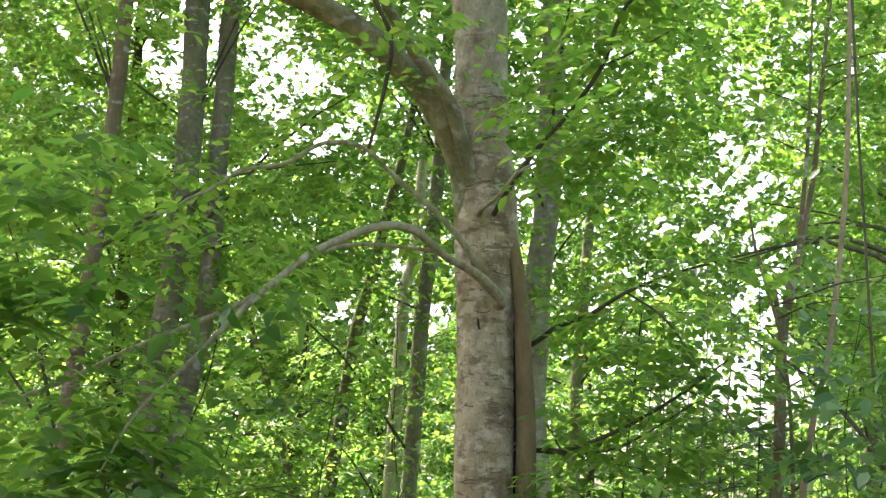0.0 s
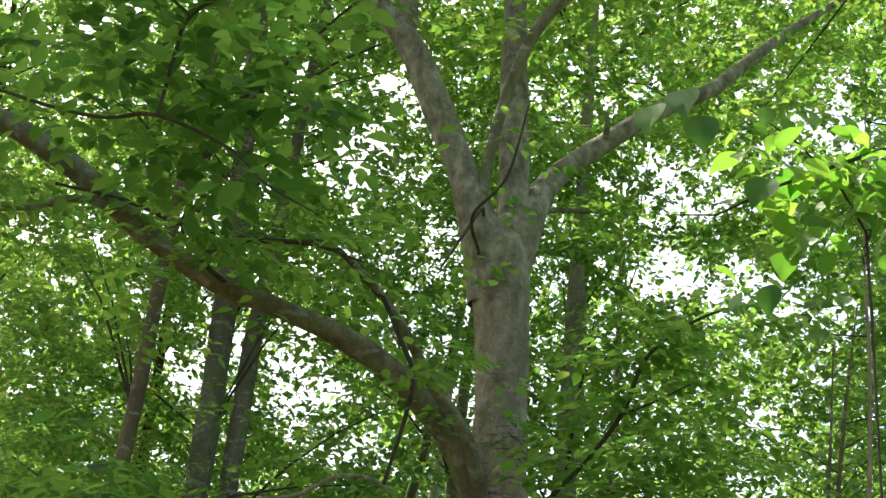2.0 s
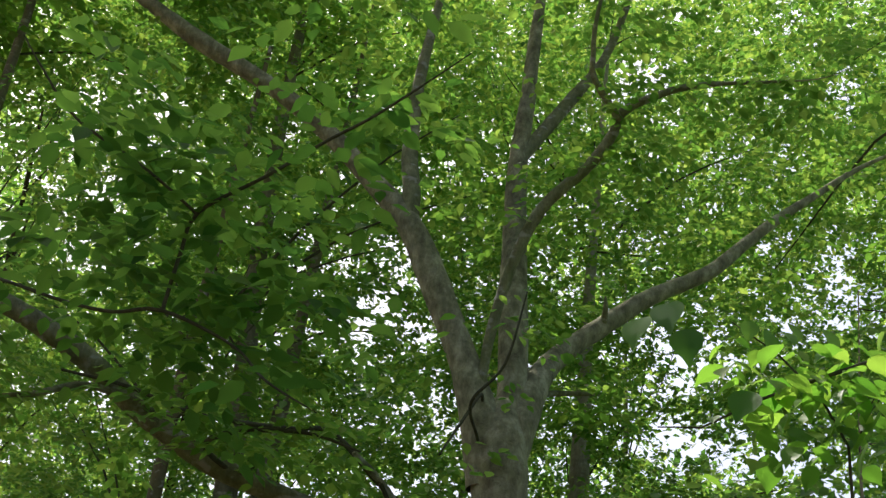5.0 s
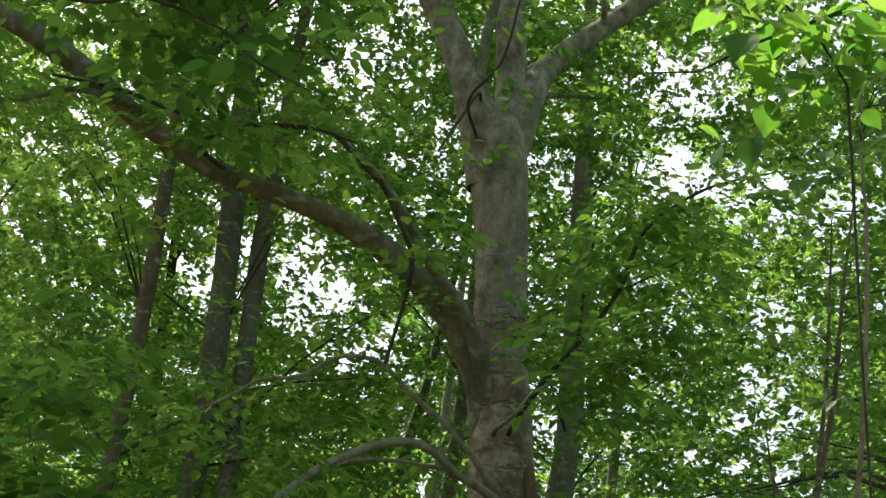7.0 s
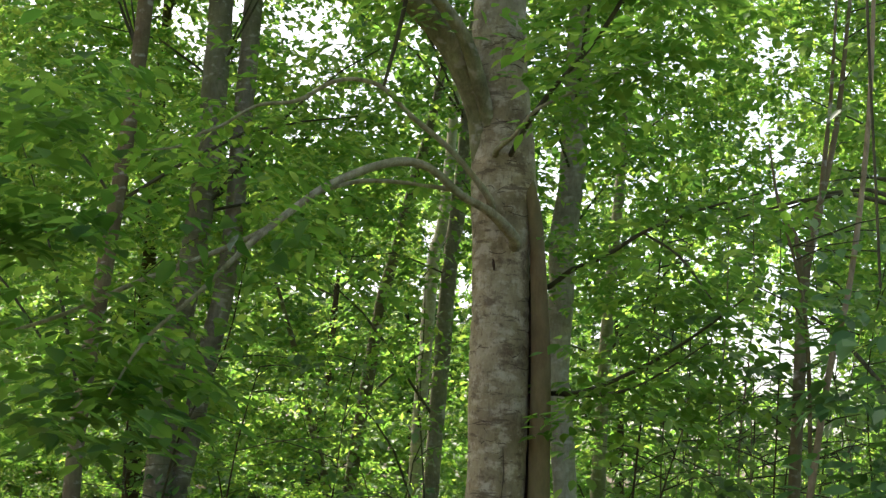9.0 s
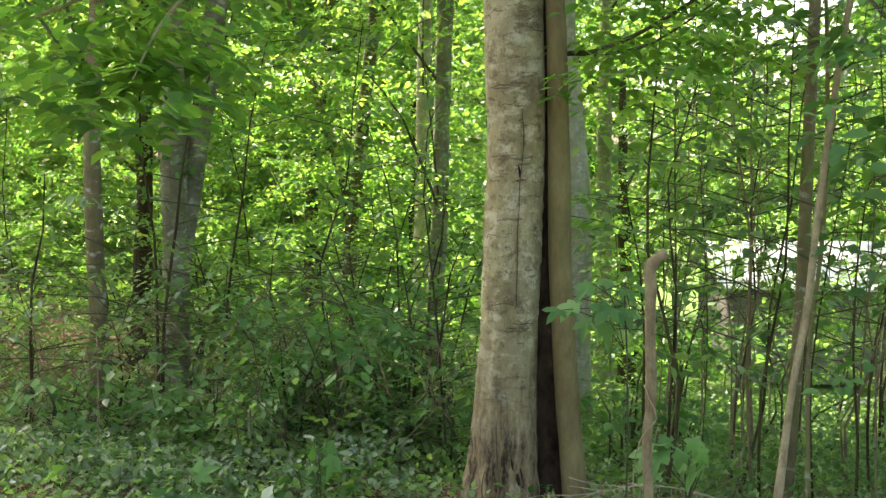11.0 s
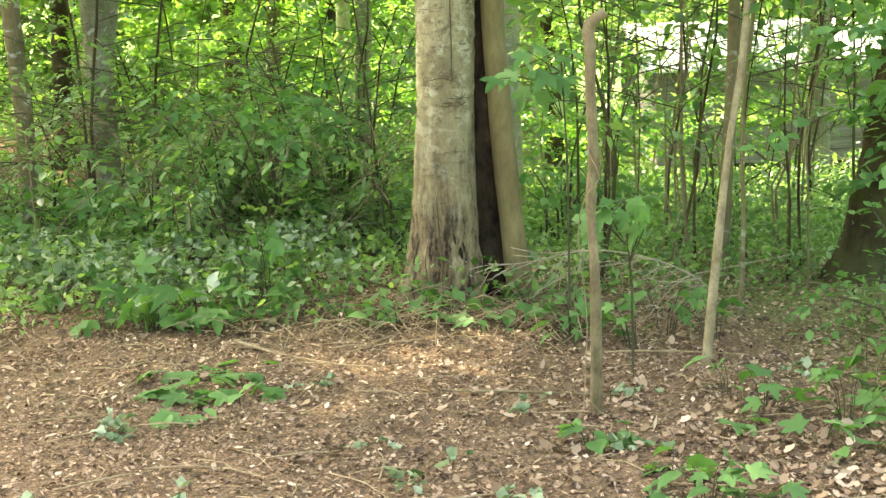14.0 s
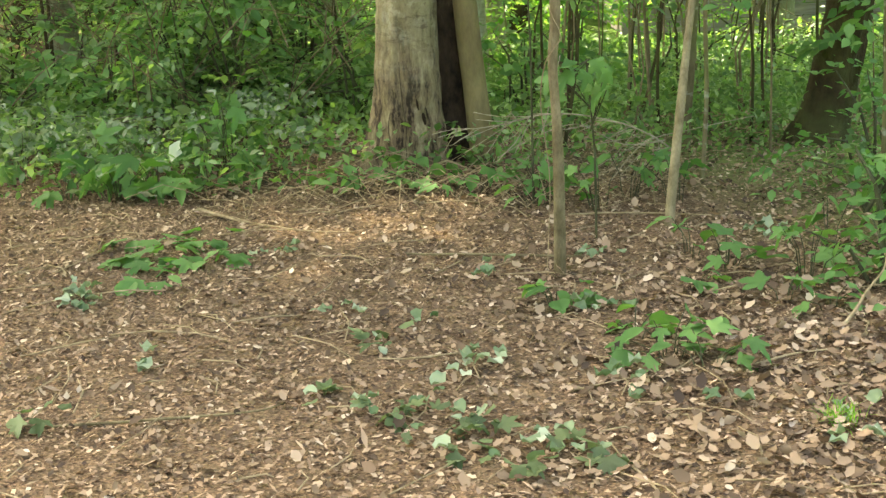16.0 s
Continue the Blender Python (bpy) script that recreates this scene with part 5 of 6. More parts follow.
# ---- a leafy sapling near the clearing's edge, with large young leaves ----
young = thing("young_leaf_tree", (1.5, 3.5, 0.0), "young tree with large pale-green translucent leaves", "tree")
limb("trunk", [(1.55, 3.6, -0.05, 0.03), (1.53, 3.55, 1.0, 0.026), (1.45, 3.5, 2.2, 0.022), (1.3, 3.4, 3.1, 0.016), (1.1, 3.3, 3.54, 0.008), (0.97, 3.3, 3.49, 0.006), (0.85, 3.3, 3.43, 0.005), (0.71, 3.3, 3.36, 0.004), (0.57, 3.3, 3.27, 0.003), (0.46, 3.3, 3.26, 0.002)], M_TWIG, young, sides=8, seed=310)
limb("branch", [(1.02, 3.35, 2.0, 0.0035), (0.97, 3.3, 2.6, 0.0035), (0.95, 3.3, 3.05, 0.004), (0.94, 3.3, 3.26, 0.004), (0.87, 3.3, 3.39, 0.004), (0.76, 3.3, 3.5, 0.003), (0.64, 3.3, 3.58, 0.002)], M_TWIG, young, sides=6, seed=311)


def leaf_mesh(name, blade, size, mat, curl=0.0):
    """One large leaf: outline, folded a little along the midrib, with a drooping tip."""
    bv, bf = blade
    v = bv.copy() * size
    v[:, 2] -= curl * v[:, 1] ** 2 / size
    v[:, 2] += 0.12 * np.abs(v[:, 0])
    return mesh_from(name, v, bf, mat, smooth=False)


def round_blade():
    out = [(0, 0, 0)]
    for d, w in ((0.12, 0.2), (0.28, 0.34), (0.48, 0.38), (0.68, 0.3), (0.86, 0.13)):
        out.append((-w, d, 0.03))
    out.append((0, 1.0, -0.06))
    for d, w in ((0.86, 0.13), (0.68, 0.3), (0.48, 0.38), (0.28, 0.34), (0.12, 0.2)):
        out.append((w, d, 0.03))
    out.append((0, 0.5, -0.02))
    n = len(out) - 1
    return np.array(out), np.array([[n, (i + 1) % n, i] for i in range(n)])


ROUND = round_blade()
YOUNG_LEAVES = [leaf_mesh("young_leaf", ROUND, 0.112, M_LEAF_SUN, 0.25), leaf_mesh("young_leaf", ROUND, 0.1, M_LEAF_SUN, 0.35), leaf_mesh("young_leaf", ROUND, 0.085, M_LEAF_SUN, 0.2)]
DARK_LEAVES = [leaf_mesh("shade_tone_leaf", ROUND, 0.12, M_LEAF_SHADE, 0.3), leaf_mesh("shade_tone_leaf", OVATE, 0.13, M_LEAF_SHADE, 0.4)]


def leaf_part(mesh, at, parent, yaw, pitch, roll, scale=1.0, name="leaf", label=""):
    ob = new(name, mesh)
    ob.parent = parent
    ob.matrix_local = Matrix.Translation(Vector(at) - Vector(parent.location)) @ Matrix.Rotation(yaw, 4, "Z") @ Matrix.Rotation(pitch, 4, "X") @ Matrix.Rotation(roll, 4, "Y") @ Matrix.Scale(scale, 4)
    return tagged(ob, label)


YOUNG_AT = [(0.627, 3.447), (0.691, 3.446), (0.812, 3.43), (0.897, 3.47), (0.854, 3.4), (0.953, 3.437), (0.685, 3.367), (0.755, 3.39), (0.686, 3.306), (0.743, 3.236), (0.825, 3.245), (0.954, 3.54), (0.937, 3.35), (0.84, 3.323),
            (0.604, 3.235), (0.782, 3.46), (0.72, 3.42), (0.87, 3.44), (0.92, 3.4), (0.77, 3.34), (0.9, 3.3), (0.99, 3.47), (1.02, 3.38), (0.98, 3.3), (0.66, 3.41)]
for i in range(150):
    x, z = YOUNG_AT[i % len(YOUNG_AT)]
    first = i < len(YOUNG_AT)
    dx, dz = (0, 0) if first else (rng_s.normal(0.06, 0.08), rng_s.normal(0, 0.05))
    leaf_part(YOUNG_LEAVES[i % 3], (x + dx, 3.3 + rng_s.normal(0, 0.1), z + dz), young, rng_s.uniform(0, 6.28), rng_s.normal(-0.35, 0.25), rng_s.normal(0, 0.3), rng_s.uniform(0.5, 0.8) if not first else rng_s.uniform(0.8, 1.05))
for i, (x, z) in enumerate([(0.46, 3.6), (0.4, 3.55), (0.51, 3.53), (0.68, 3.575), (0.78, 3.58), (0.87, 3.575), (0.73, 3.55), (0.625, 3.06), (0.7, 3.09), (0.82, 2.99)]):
    leaf_part(DARK_LEAVES[0], (x, 3.28, z), young, rng_s.uniform(2.2, 4.0), rng_s.normal(-1.0, 0.15), rng_s.normal(0, 0.3), rng_s.uniform(0.75, 1.05) if i < 3 else rng_s.uniform(0.55, 0.75), label="leaf with shade put into its dark colour")

# broad leaves hanging below the arching branch, one of them pale
for i, (x, z) in enumerate([(-0.83, 2.21), (-0.69, 2.16), (-0.61, 2.28), (-0.51, 2.21), (-0.56, 2.13), (-0.74, 2.27), (-0.48, 2.33), (-0.78, 2.12), (-0.64, 2.1), (-0.45, 2.22), (-0.72, 2.2), (-0.88, 2.16)]):
    for k in range(1 + i % 2):
        leaf_part(DARK_LEAVES[1], (0.943 * x + rng_s.normal(0, 0.03), 4.62 + 0.03 * (i % 3), 1.6 + 0.943 * (z - 1.54) + rng_s.normal(0, 0.03)), tree, rng_s.uniform(1.6, 4.7), rng_s.uniform(-1.1, 0.2), rng_s.normal(0, 0.6), rng_s.uniform(0.5, 0.85), label="broad dark leaf")
leaf_part(leaf_mesh("pale_leaf", ROUND, 0.07, M_LEAF_WILT, 0.1), (-0.645, 4.6, 2.26), tree, 2.6, -1.0, 0.3, 1.0, label="pale hanging leaf")

# ---- undergrowth ----
rng_u = np.random.default_rng(61)
LOW_TWIGS = spray_templates(8, 17, 0.32, 0.058, rng_u)
TALL_TWIGS = spray_templates(8, 16, 0.4, 0.078, rng_u)


def shrub(x, y, h, w, label, n, mat=M_LEAF_LOW, name="shrub", group="undergrowth shrubs", twigs=None):
    z0 = float(ground_z(x, y))
    ob = thing(name, (x, y, z0), label, "shrub", group)
    tips = np.stack([x + rng_u.normal(0, w * 0.5, n), y + rng_u.normal(0, w * 0.5, n), z0 + h * rng_u.uniform(0.15, 1.0, n)], -1)
    stems = [tube([(x + rng_u.normal(0, 0.05), y + rng_u.normal(0, 0.05), z0 - 0.04, 0.008), (*((tips[k] + [x, y, z0 + h * 0.3]) / 2), 0.006), (*tips[k], 0.002)], 5, 0.15, 0.04, 0.05, seed=int(rng_u.integers(1, 9999))) for k in range(min(n, 9))]
    joined("stem", stems, M_TWIG, ob, kind="stuff")
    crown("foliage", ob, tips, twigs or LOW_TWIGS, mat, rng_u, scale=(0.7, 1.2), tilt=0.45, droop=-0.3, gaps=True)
    return ob


for i in range(38):
    y = rng_u.uniform(6.9, 10.5)
    x = rng_u.uniform(-0.4, 0.0) * y + rng_u.uniform(-0.2, 0.2)
    low = 0.45 if x < -0.13 * y and y < 9.4 else 1.0
    shrub(x, y, rng_u.uniform(0.25, 0.7) * low, rng_u.uniform(0.35, 0.7), "dense green shrub of the woodland undergrowth", int(rng_u.integers(26, 44)))
for i in range(15):
    y = rng_u.uniform(7.8, 12.0)
    x = rng_u.uniform(0.05, 0.4) * y
    shrub(x, y, rng_u.uniform(0.2, 0.5), rng_u.uniform(0.35, 0.6), "low green shrub among thin saplings", int(rng_u.integers(12, 24)))
for x, y, h, w, n in ((-0.6, 7.6, 0.8, 0.3, 30), (-0.9, 8.3, 0.95, 0.34, 28), (-0.3, 8.1, 0.75, 0.3, 24), (-1.25, 7.5, 0.5, 0.3, 18), (-2.05, 7.6, 0.45, 0.3, 16), (-0.45, 9.0, 1.2, 0.4, 28), (1.35, 9.3, 1.1, 0.3, 34), (0.85, 7.6, 0.5, 0.3, 16)):
    shrub(x, y, h, w, "leafy green shrub with broad drooping leaves", n, M_LEAF_BROAD, twigs=TALL_TWIGS)
for x, y, h, w, n in ((1.68, 4.5, 0.36, 0.22, 14), (1.8, 5.0, 0.42, 0.28, 14), (1.55, 4.15, 0.18, 0.2, 8), (2.0, 5.5, 0.45, 0.35, 14), (2.0, 4.2, 0.5, 0.35, 16)):
    shrub(x, y, h, w, "bushy creeper with broad blue-green leaves", n, M_LEAF_BROAD, "creeper", "creepers")

# ---- ground cover, litter ----


def strewn(name, n, where, size, mat, blade, lift, tilt, label, category, rng):
    x, y = where(n, rng)
    at = np.stack([x, y, ground_z(x, y) + rng.uniform(*lift, len(x))], -1)
    rot = turns(rng.uniform(0, 6.28, len(x)), rng.normal(0, tilt, len(x)), rng.normal(0, tilt, len(x)))
    v, f = blades(at, rot, rng.uniform(*size, len(x)), blade)
    return tagged(new(name, mesh_from(name, v, f, mat, smooth=False)), label, category, kind="stuff")


rng_l = np.random.default_rng(71)
edge_y = lambda x: np.where(x < -0.15, 5.72 + 0.08 * np.sin(4 * x), np.where(x < 0.9, 5.45 + 0.1 * np.sin(7 * x), 5.2 - 0.35 * (x - 0.9)))


def floor_area(n, r):
    y = 2.0 + 5.2 * r.uniform(0, 1, n) ** 0.8
    x = r.uniform(-0.36, 0.42, n) * (y + 0.6)
    return x, y


def cover_area(n, r):
    y = r.uniform(5.3, 10.0, n)
    x = r.uniform(-0.42, 0.42, n) * y
    clump = wave(8, 6, 1.5, 4.5)(np.stack([x, y, 0 * x], -1))
    ok = (y > edge_y(x) + 0.25 * clump) & ((x < 0.1) | (clump > -0.12))
    return x[ok], y[ok]


def heap_area(n, r):
    y = r.uniform(5.85, 7.2, n)
    x = r.uniform(-0.36, -0.03, n) * y
    clump = wave(18, 6, 1.5, 5.0)(np.stack([x, y, 0 * x], -1))
    return x[clump > -0.05], y[clump > -0.05]


SHRED = (np.array([[0, 0, 0], [-0.11, 0.45, 0.05], [0, 1, 0.02], [0.13, 0.5, 0.03]]), np.array([[0, 2, 1], [0, 3, 2]]))
CHIP = (np.array([[-0.1, 0, 0.0], [-0.34, 0.5, 0.08], [0.05, 1, 0.0], [0.33, 0.42, 0.05]]), np.array([[0, 2, 1], [0, 3, 2]]))
strewn("leaf_litter", 56000, floor_area, (0.007, 0.025), M_LEAF_DEAD, CHIP, (0.0, 0.012), 0.4, "crumbled brown leaves and bark chips covering the floor", "leaf litter", rng_l)
strewn("leaf_litter", 12000, floor_area, (0.012, 0.036), M_LEAF_DEAD, SHRED, (0.0, 0.012), 0.3, "thin brown shreds of leaf and bark on the floor", "leaf litter", rng_l)


def outer_floor(n, r):
    x, y = r.uniform(-6.0, 6.0, n), r.uniform(-4.0, 8.0, n)
    return x, y


strewn("leaf_litter", 6000, outer_floor, (0.03, 0.07), M_LEAF_DEAD, SHRED, (0.0, 0.016), 0.4, "scattered brown leaves over the rest of the clearing", "leaf litter", rng_l)
NEEDLE = (np.array([[0, 0, 0], [-0.04, 0.5, 0.04], [0, 1, 0.0], [0.05, 0.5, 0.03]]), np.array([[0, 2, 1], [0, 3, 2]]))
strewn("leaf_litter", 4000, floor_area, (0.012, 0.035), M_LEAF_DEAD, NEEDLE, (0.004, 0.02), 0.3, "fine straw-like brown fragments on the floor", "leaf litter", rng_l)
strewn("leaf_litter", 7000, floor_area, (0.008, 0.022), M_LEAF_DEAD, CURLED, (0.0, 0.012), 0.45, "small curled brown leaf fragments on the floor", "leaf litter", rng_l)
RAGGED = (np.array([[0, 0, 0.02], [-0.24, 0.14, 0.1], [-0.25, 0.36, 0.05], [-0.36, 0.52, 0.15], [-0.2, 0.78, 0.08], [0.03, 1, 0.16], [0.2, 0.76, 0.05], [0.34, 0.55, 0.14], [0.26, 0.3, 0.06], [0.22, 0.1, 0.08]]),
          np.array([[0, 2, 1], [0, 8, 2], [0, 9, 8], [2, 4, 3], [2, 6, 4], [2, 8, 6], [4, 6, 5], [8, 7, 6]]))
side_floor = lambda n, r: (1.15 + 0.45 * r.normal(0, 1, n), 3.3 + 0.8 * r.normal(0, 1, n))
strewn("leaf_litter", 900, side_floor, (0.016, 0.044), M_LEAF_PALE, RAGGED, (0.004, 0.022), 0.4, "pale tan dead leaves lying on the floor", "leaf litter", rng_l)
strewn("leaf_litter", 2600, side_floor, (0.016, 0.046), M_LEAF_DEAD, RAGGED, (0.002, 0.02), 0.4, "brown dead leaves lying on the floor", "leaf litter", rng_l)
strewn("leaf_litter", 2600, floor_area, (0.012, 0.034), M_LEAF_DEAD, RAGGED, (0.002, 0.016), 0.35, "scattered whole brown dead leaves on the floor", "leaf litter", rng_l)
strewn("leaf_litter", 350, floor_area, (0.02, 0.045), M_LEAF_DEAD, CURLED, (0.004, 0.018), 0.4, "larger curled brown dead leaves on the floor", "leaf litter", rng_l)
strewn("ground_cover", 19000, cover_area, (0.018, 0.055), M_LEAF_LOW, OVATE, (0.01, 0.2), 0.65, "low green leafy ground cover under the trees", "ground cover", rng_l)
strewn("ground_cover", 2300, heap_area, (0.02, 0.055), M_LEAF_WILT, crumpled_blade(12), (0.04, 0.24), 0.6, "wilting grey-green leaves on cut brush", "ground cover", rng_l)


def twig_litter(n):
    out = []
    for i in range(n):
        x, y = floor_area(1, rng_l)
        x, y, a, ln = float(x[0]), float(y[0]), rng_l.uniform(0, 6.28), rng_l.uniform(0.06, 0.3)
        dx, dy = math.cos(a) * ln, math.sin(a) * ln
        z = float(ground_z(x, y)) + 0.012
        out.append(tube([(x, y, z, 0.0025), (x + dx * 0.5 + 0.02, y + dy * 0.5, z + 0.008, 0.0022), (x + dx, y + dy, z, 0.001)], 4, 0.08, 0.02, 0.1, seed=i))
    return joined("twig_litter", out, M_DEAD, None, "thin dry twigs strewn over the leaf litter", "stuff")


tagged(twig_litter(420), category="twigs")

# dry straw at the foot of the trunk
straw = []
for i in range(150):
    x, y = rng_l.normal(0.35, 0.42), rng_l.normal(5.5, 0.16)
    z, a, ln = float(ground_z(x, y)) + rng_l.uniform(0.01, 0.05), rng_l.uniform(0, 6.28), rng_l.uniform(0.1, 0.35)
    straw.append(tube([(x, y, z, 0.0013), (x + math.cos(a) * ln * 0.5, y + math.sin(a) * ln * 0.5, z + ln * 0.22, 0.0012), (x + math.cos(a) * ln, y + math.sin(a) * ln, z + ln * rng_l.uniform(-0.05, 0.15), 0.001)], 4, 0.08, 0.04, 0.1, seed=i))
tagged(joined("dry_straw", straw, M_DEAD, None, "dry straw and fine twigs round the trunk's foot", "stuff"), category="straw")

# lit green growth on the floor of the thicket
strewn("ground_cover", 6500, lambda n, r: (lambda y: (r.uniform(0.12, 0.42, n) * y, y))(r.uniform(6.3, 10.5, n)), (0.018, 0.045), M_LEAF_LOW, OVATE, (0.02, 0.26), 0.6, "low green growth among the thicket's stems", "ground cover", rng_l)

# tangle of dry brown stems in the undergrowth
tangle = []
for i in range(290):
    x, y = rng_l.uniform(-3.2, 0.1), rng_l.uniform(6.6, 9.6)
    z, a, ln = float(ground_z(x, y)) + rng_l.uniform(0.0, 0.55), rng_l.uniform(0, 6.28), rng_l.uniform(0.25, 0.8)
    tangle.append(tube([(x, y, z, 0.003), (x + math.cos(a) * ln * 0.5, y + math.sin(a) * ln * 0.5, z + ln * 0.45, 0.0025), (x + math.cos(a) * ln, y + math.sin(a) * ln, z + ln * rng_l.uniform(0.2, 0.8), 0.0012)], 4, 0.15, 0.05, 0.1, seed=i))
tagged(joined("dry_stems", tangle, M_DRY, None, "tangle of dry brown stems in the undergrowth", "stuff"), category="dry stems")

# ---- fallen sticks ----
STICKS = []
STICKS.append(("peeled_stick", M_DEAD, "broken stick with a pale peeled end", [(-0.62, 5.42, 0.05, 0.011), (-0.52, 5.32, 0.035, 0.0095), (-0.44, 5.22, 0.03, 0.0045), (-0.22, 5.04, 0.02, 0.0038), (-0.05, 4.98, 0.02, 0.002)]))
STICKS.append(("fallen_stick", M_SAPLING, "thin brown stick lying on leaf litter", [(0.13, 4.71, 0.025, 0.006), (0.3, 4.67, 0.03, 0.0075), (0.54, 4.62, 0.025, 0.006), (0.7, 4.6, 0.02, 0.004)]))
STICKS.append(("fallen_stick", M_SAPLING, "thin brown stick lying on leaf litter", [(-0.85, 3.34, 0.02, 0.005), (-0.55, 3.33, 0.03, 0.006), (-0.28, 3.36, 0.025, 0.0055), (-0.2, 3.42, 0.02, 0.003)]))
STICKS.append(("fallen_stick", M_DEAD, "pale dry stick lying on leaf litter", [(0.53, 3.08, 0.015, 0.003), (0.55, 2.98, 0.02, 0.005), (0.58, 2.86, 0.02, 0.005), (0.6, 2.7, 0.015, 0.003)]))
STICKS.append(("fallen_stick", M_DEAD, "pale dry stick lying on leaf litter", [(0.9, 3.48, 0.015, 0.004), (0.98, 3.52, 0.025, 0.005), (1.1, 3.57, 0.025, 0.005), (1.22, 3.6, 0.015, 0.003)]))
STICKS.append(("fallen_stick", M_DEAD, "pale grey stick propped against the creeper", [(1.28, 3.78, 0.012, 0.008), (1.33, 3.83, 0.05, 0.0075), (1.38, 3.88, 0.11, 0.006), (1.43, 3.9, 0.18, 0.005), (1.45, 3.93, 0.27, 0.003)]))
STICKS.append(("fallen_stick", M_DEAD, "pale dry stick lying on leaf litter", [(0.02, 3.72, 0.02, 0.004), (0.12, 3.7, 0.03, 0.0055), (0.24, 3.73, 0.025, 0.004)]))
STICKS.append(("fallen_stick", M_DEAD, "pale dry stick lying on leaf litter", [(0.72, 5.1, 0.02, 0.004), (0.95, 5.02, 0.04, 0.006), (1.2, 4.98, 0.03, 0.004)]))
STICKS.append(("fallen_stick", M_TWIG, "thin brown stick under the tree", [(-0.45, 6.35, 0.1, 0.008), (-0.2, 6.25, 0.08, 0.009), (0.05, 6.0, 0.03, 0.006)]))
for i, (nm, mat, label, pts) in enumerate(STICKS):
    pts = [(x, y, 0.7 * z + float(ground_z(x, y)), 0.62 * r) for x, y, z, r in pts]
    v, q, t = tube(pts, 7, 0.02, 0.06, 0.2, seed=600 + i)
    ob = tagged(new(nm, mesh_from(nm, v, [q, t], mat)), label, "stick")

# ---- dead bare branch leaning by the trunk ----
brush = thing("bare_branch", (0.75, 5.5, 0.0), "dry bare grey branch with fine twigs beside the trunk", "branch")
BRUSH = [
    [(1.25, 5.6, 0.02, 0.0058), (1.19, 5.55, 0.15, 0.0052), (1.04, 5.5, 0.25, 0.0052), (0.89, 5.48, 0.3, 0.0046), (0.76, 5.46, 0.325, 0.0046), (0.63, 5.46, 0.32, 0.0039), (0.54, 5.45, 0.3, 0.0039), (0.42, 5.45, 0.285, 0.0032), (0.33, 5.45, 0.29, 0.0019)],
    [(0.42, 5.6, 0.03, 0.0039), (0.55, 5.58, 0.08, 0.0039), (0.66, 5.56, 0.19, 0.0032), (0.72, 5.52, 0.4, 0.0026), (0.75, 5.5, 0.54, 0.0013)],
    [(0.95, 5.6, 0.02, 0.0039), (1.1, 5.66, 0.16, 0.0039), (1.3, 5.7, 0.2, 0.0032), (1.55, 5.72, 0.24, 0.0019)],
    [(1.15, 5.5, 0.2, 0.0039), (0.98, 5.45, 0.2, 0.0032), (0.8, 5.42, 0.29, 0.0026), (0.62, 5.4, 0.24, 0.0019), (0.5, 5.4, 0.18, 0.0013)],
]
for i, pts in enumerate(BRUSH):
    limb("branch_arm", [(x, y, z, 0.62 * r) for x, y, z, r in pts], M_GREY, brush, sides=6, step=0.04, wobble=0.03, lump=0.1, seed=620 + i)
arm = smooth_path(BRUSH[0], 0.02)[:, :3]
for i in range(42):
    a = arm[int(rng_u.uniform(0.15, 1) * (len(arm) - 1))]
    ln, dn = rng_u.uniform(0.08, 0.3), rng_u.uniform(-1.0, 0.35)
    b = a + np.array([-ln * rng_u.uniform(0.3, 0.9), rng_u.normal(0, 0.08), ln * dn * 0.7])
    b[2] = max(b[2], 0.02)
    limb("twig", [(*a, 0.0014), (*((a + b) / 2 + rng_u.normal(0, 0.02, 3)), 0.0011), (*b, 0.0006)], M_GREY, brush, sides=4, step=0.06, wobble=0.02, seed=640 + i)

# ---- leafy sprigs and seedlings lying or growing on the floor ----
BROAD = [leaf_mesh("broad_leaf", LOBED, 0.12, M_LEAF_BROAD, 0.2), leaf_mesh("broad_leaf", LOBED, 0.095, M_LEAF_BROAD, 0.5), leaf_mesh("broad_leaf", ROUND, 0.1, M_LEAF_BROAD, 0.3)]
HEAP = [leaf_mesh("broad_leaf", LOBED, 0.115, M_LEAF_BROAD, 0.6), leaf_mesh("broad_leaf", LOBED, 0.1, M_LEAF_BROAD, 1.0), leaf_mesh("broad_leaf", LOBED, 0.085, M_LEAF_BROAD, 0.8), leaf_mesh("broad_leaf", LOBED, 0.105, M_LEAF_BROAD, 0.4), leaf_mesh("broad_leaf", crumpled_blade(21), 0.09, M_LEAF_WILT, 0.0)]
OLIVE = [leaf_mesh("olive_leaf", LOBED, 0.09, M_LEAF_OLIVE, 0.7), leaf_mesh("olive_leaf", crumpled_blade(8), 0.08, M_LEAF_OLIVE, 0.0), leaf_mesh("olive_leaf", LOBED, 0.075, M_LEAF_OLIVE, -0.5), leaf_mesh("olive_leaf", crumpled_blade(9), 0.07, M_LEAF_WILT, 0.0)]
CRUMPLED = [crumpled_blade(k) for k in (3, 4, 5)]
WILTED = [leaf_mesh("wilted_leaf", b, z, M_LEAF_WILT, 0.0) for b, z in zip(CRUMPLED, (0.085, 0.075, 0.07))]


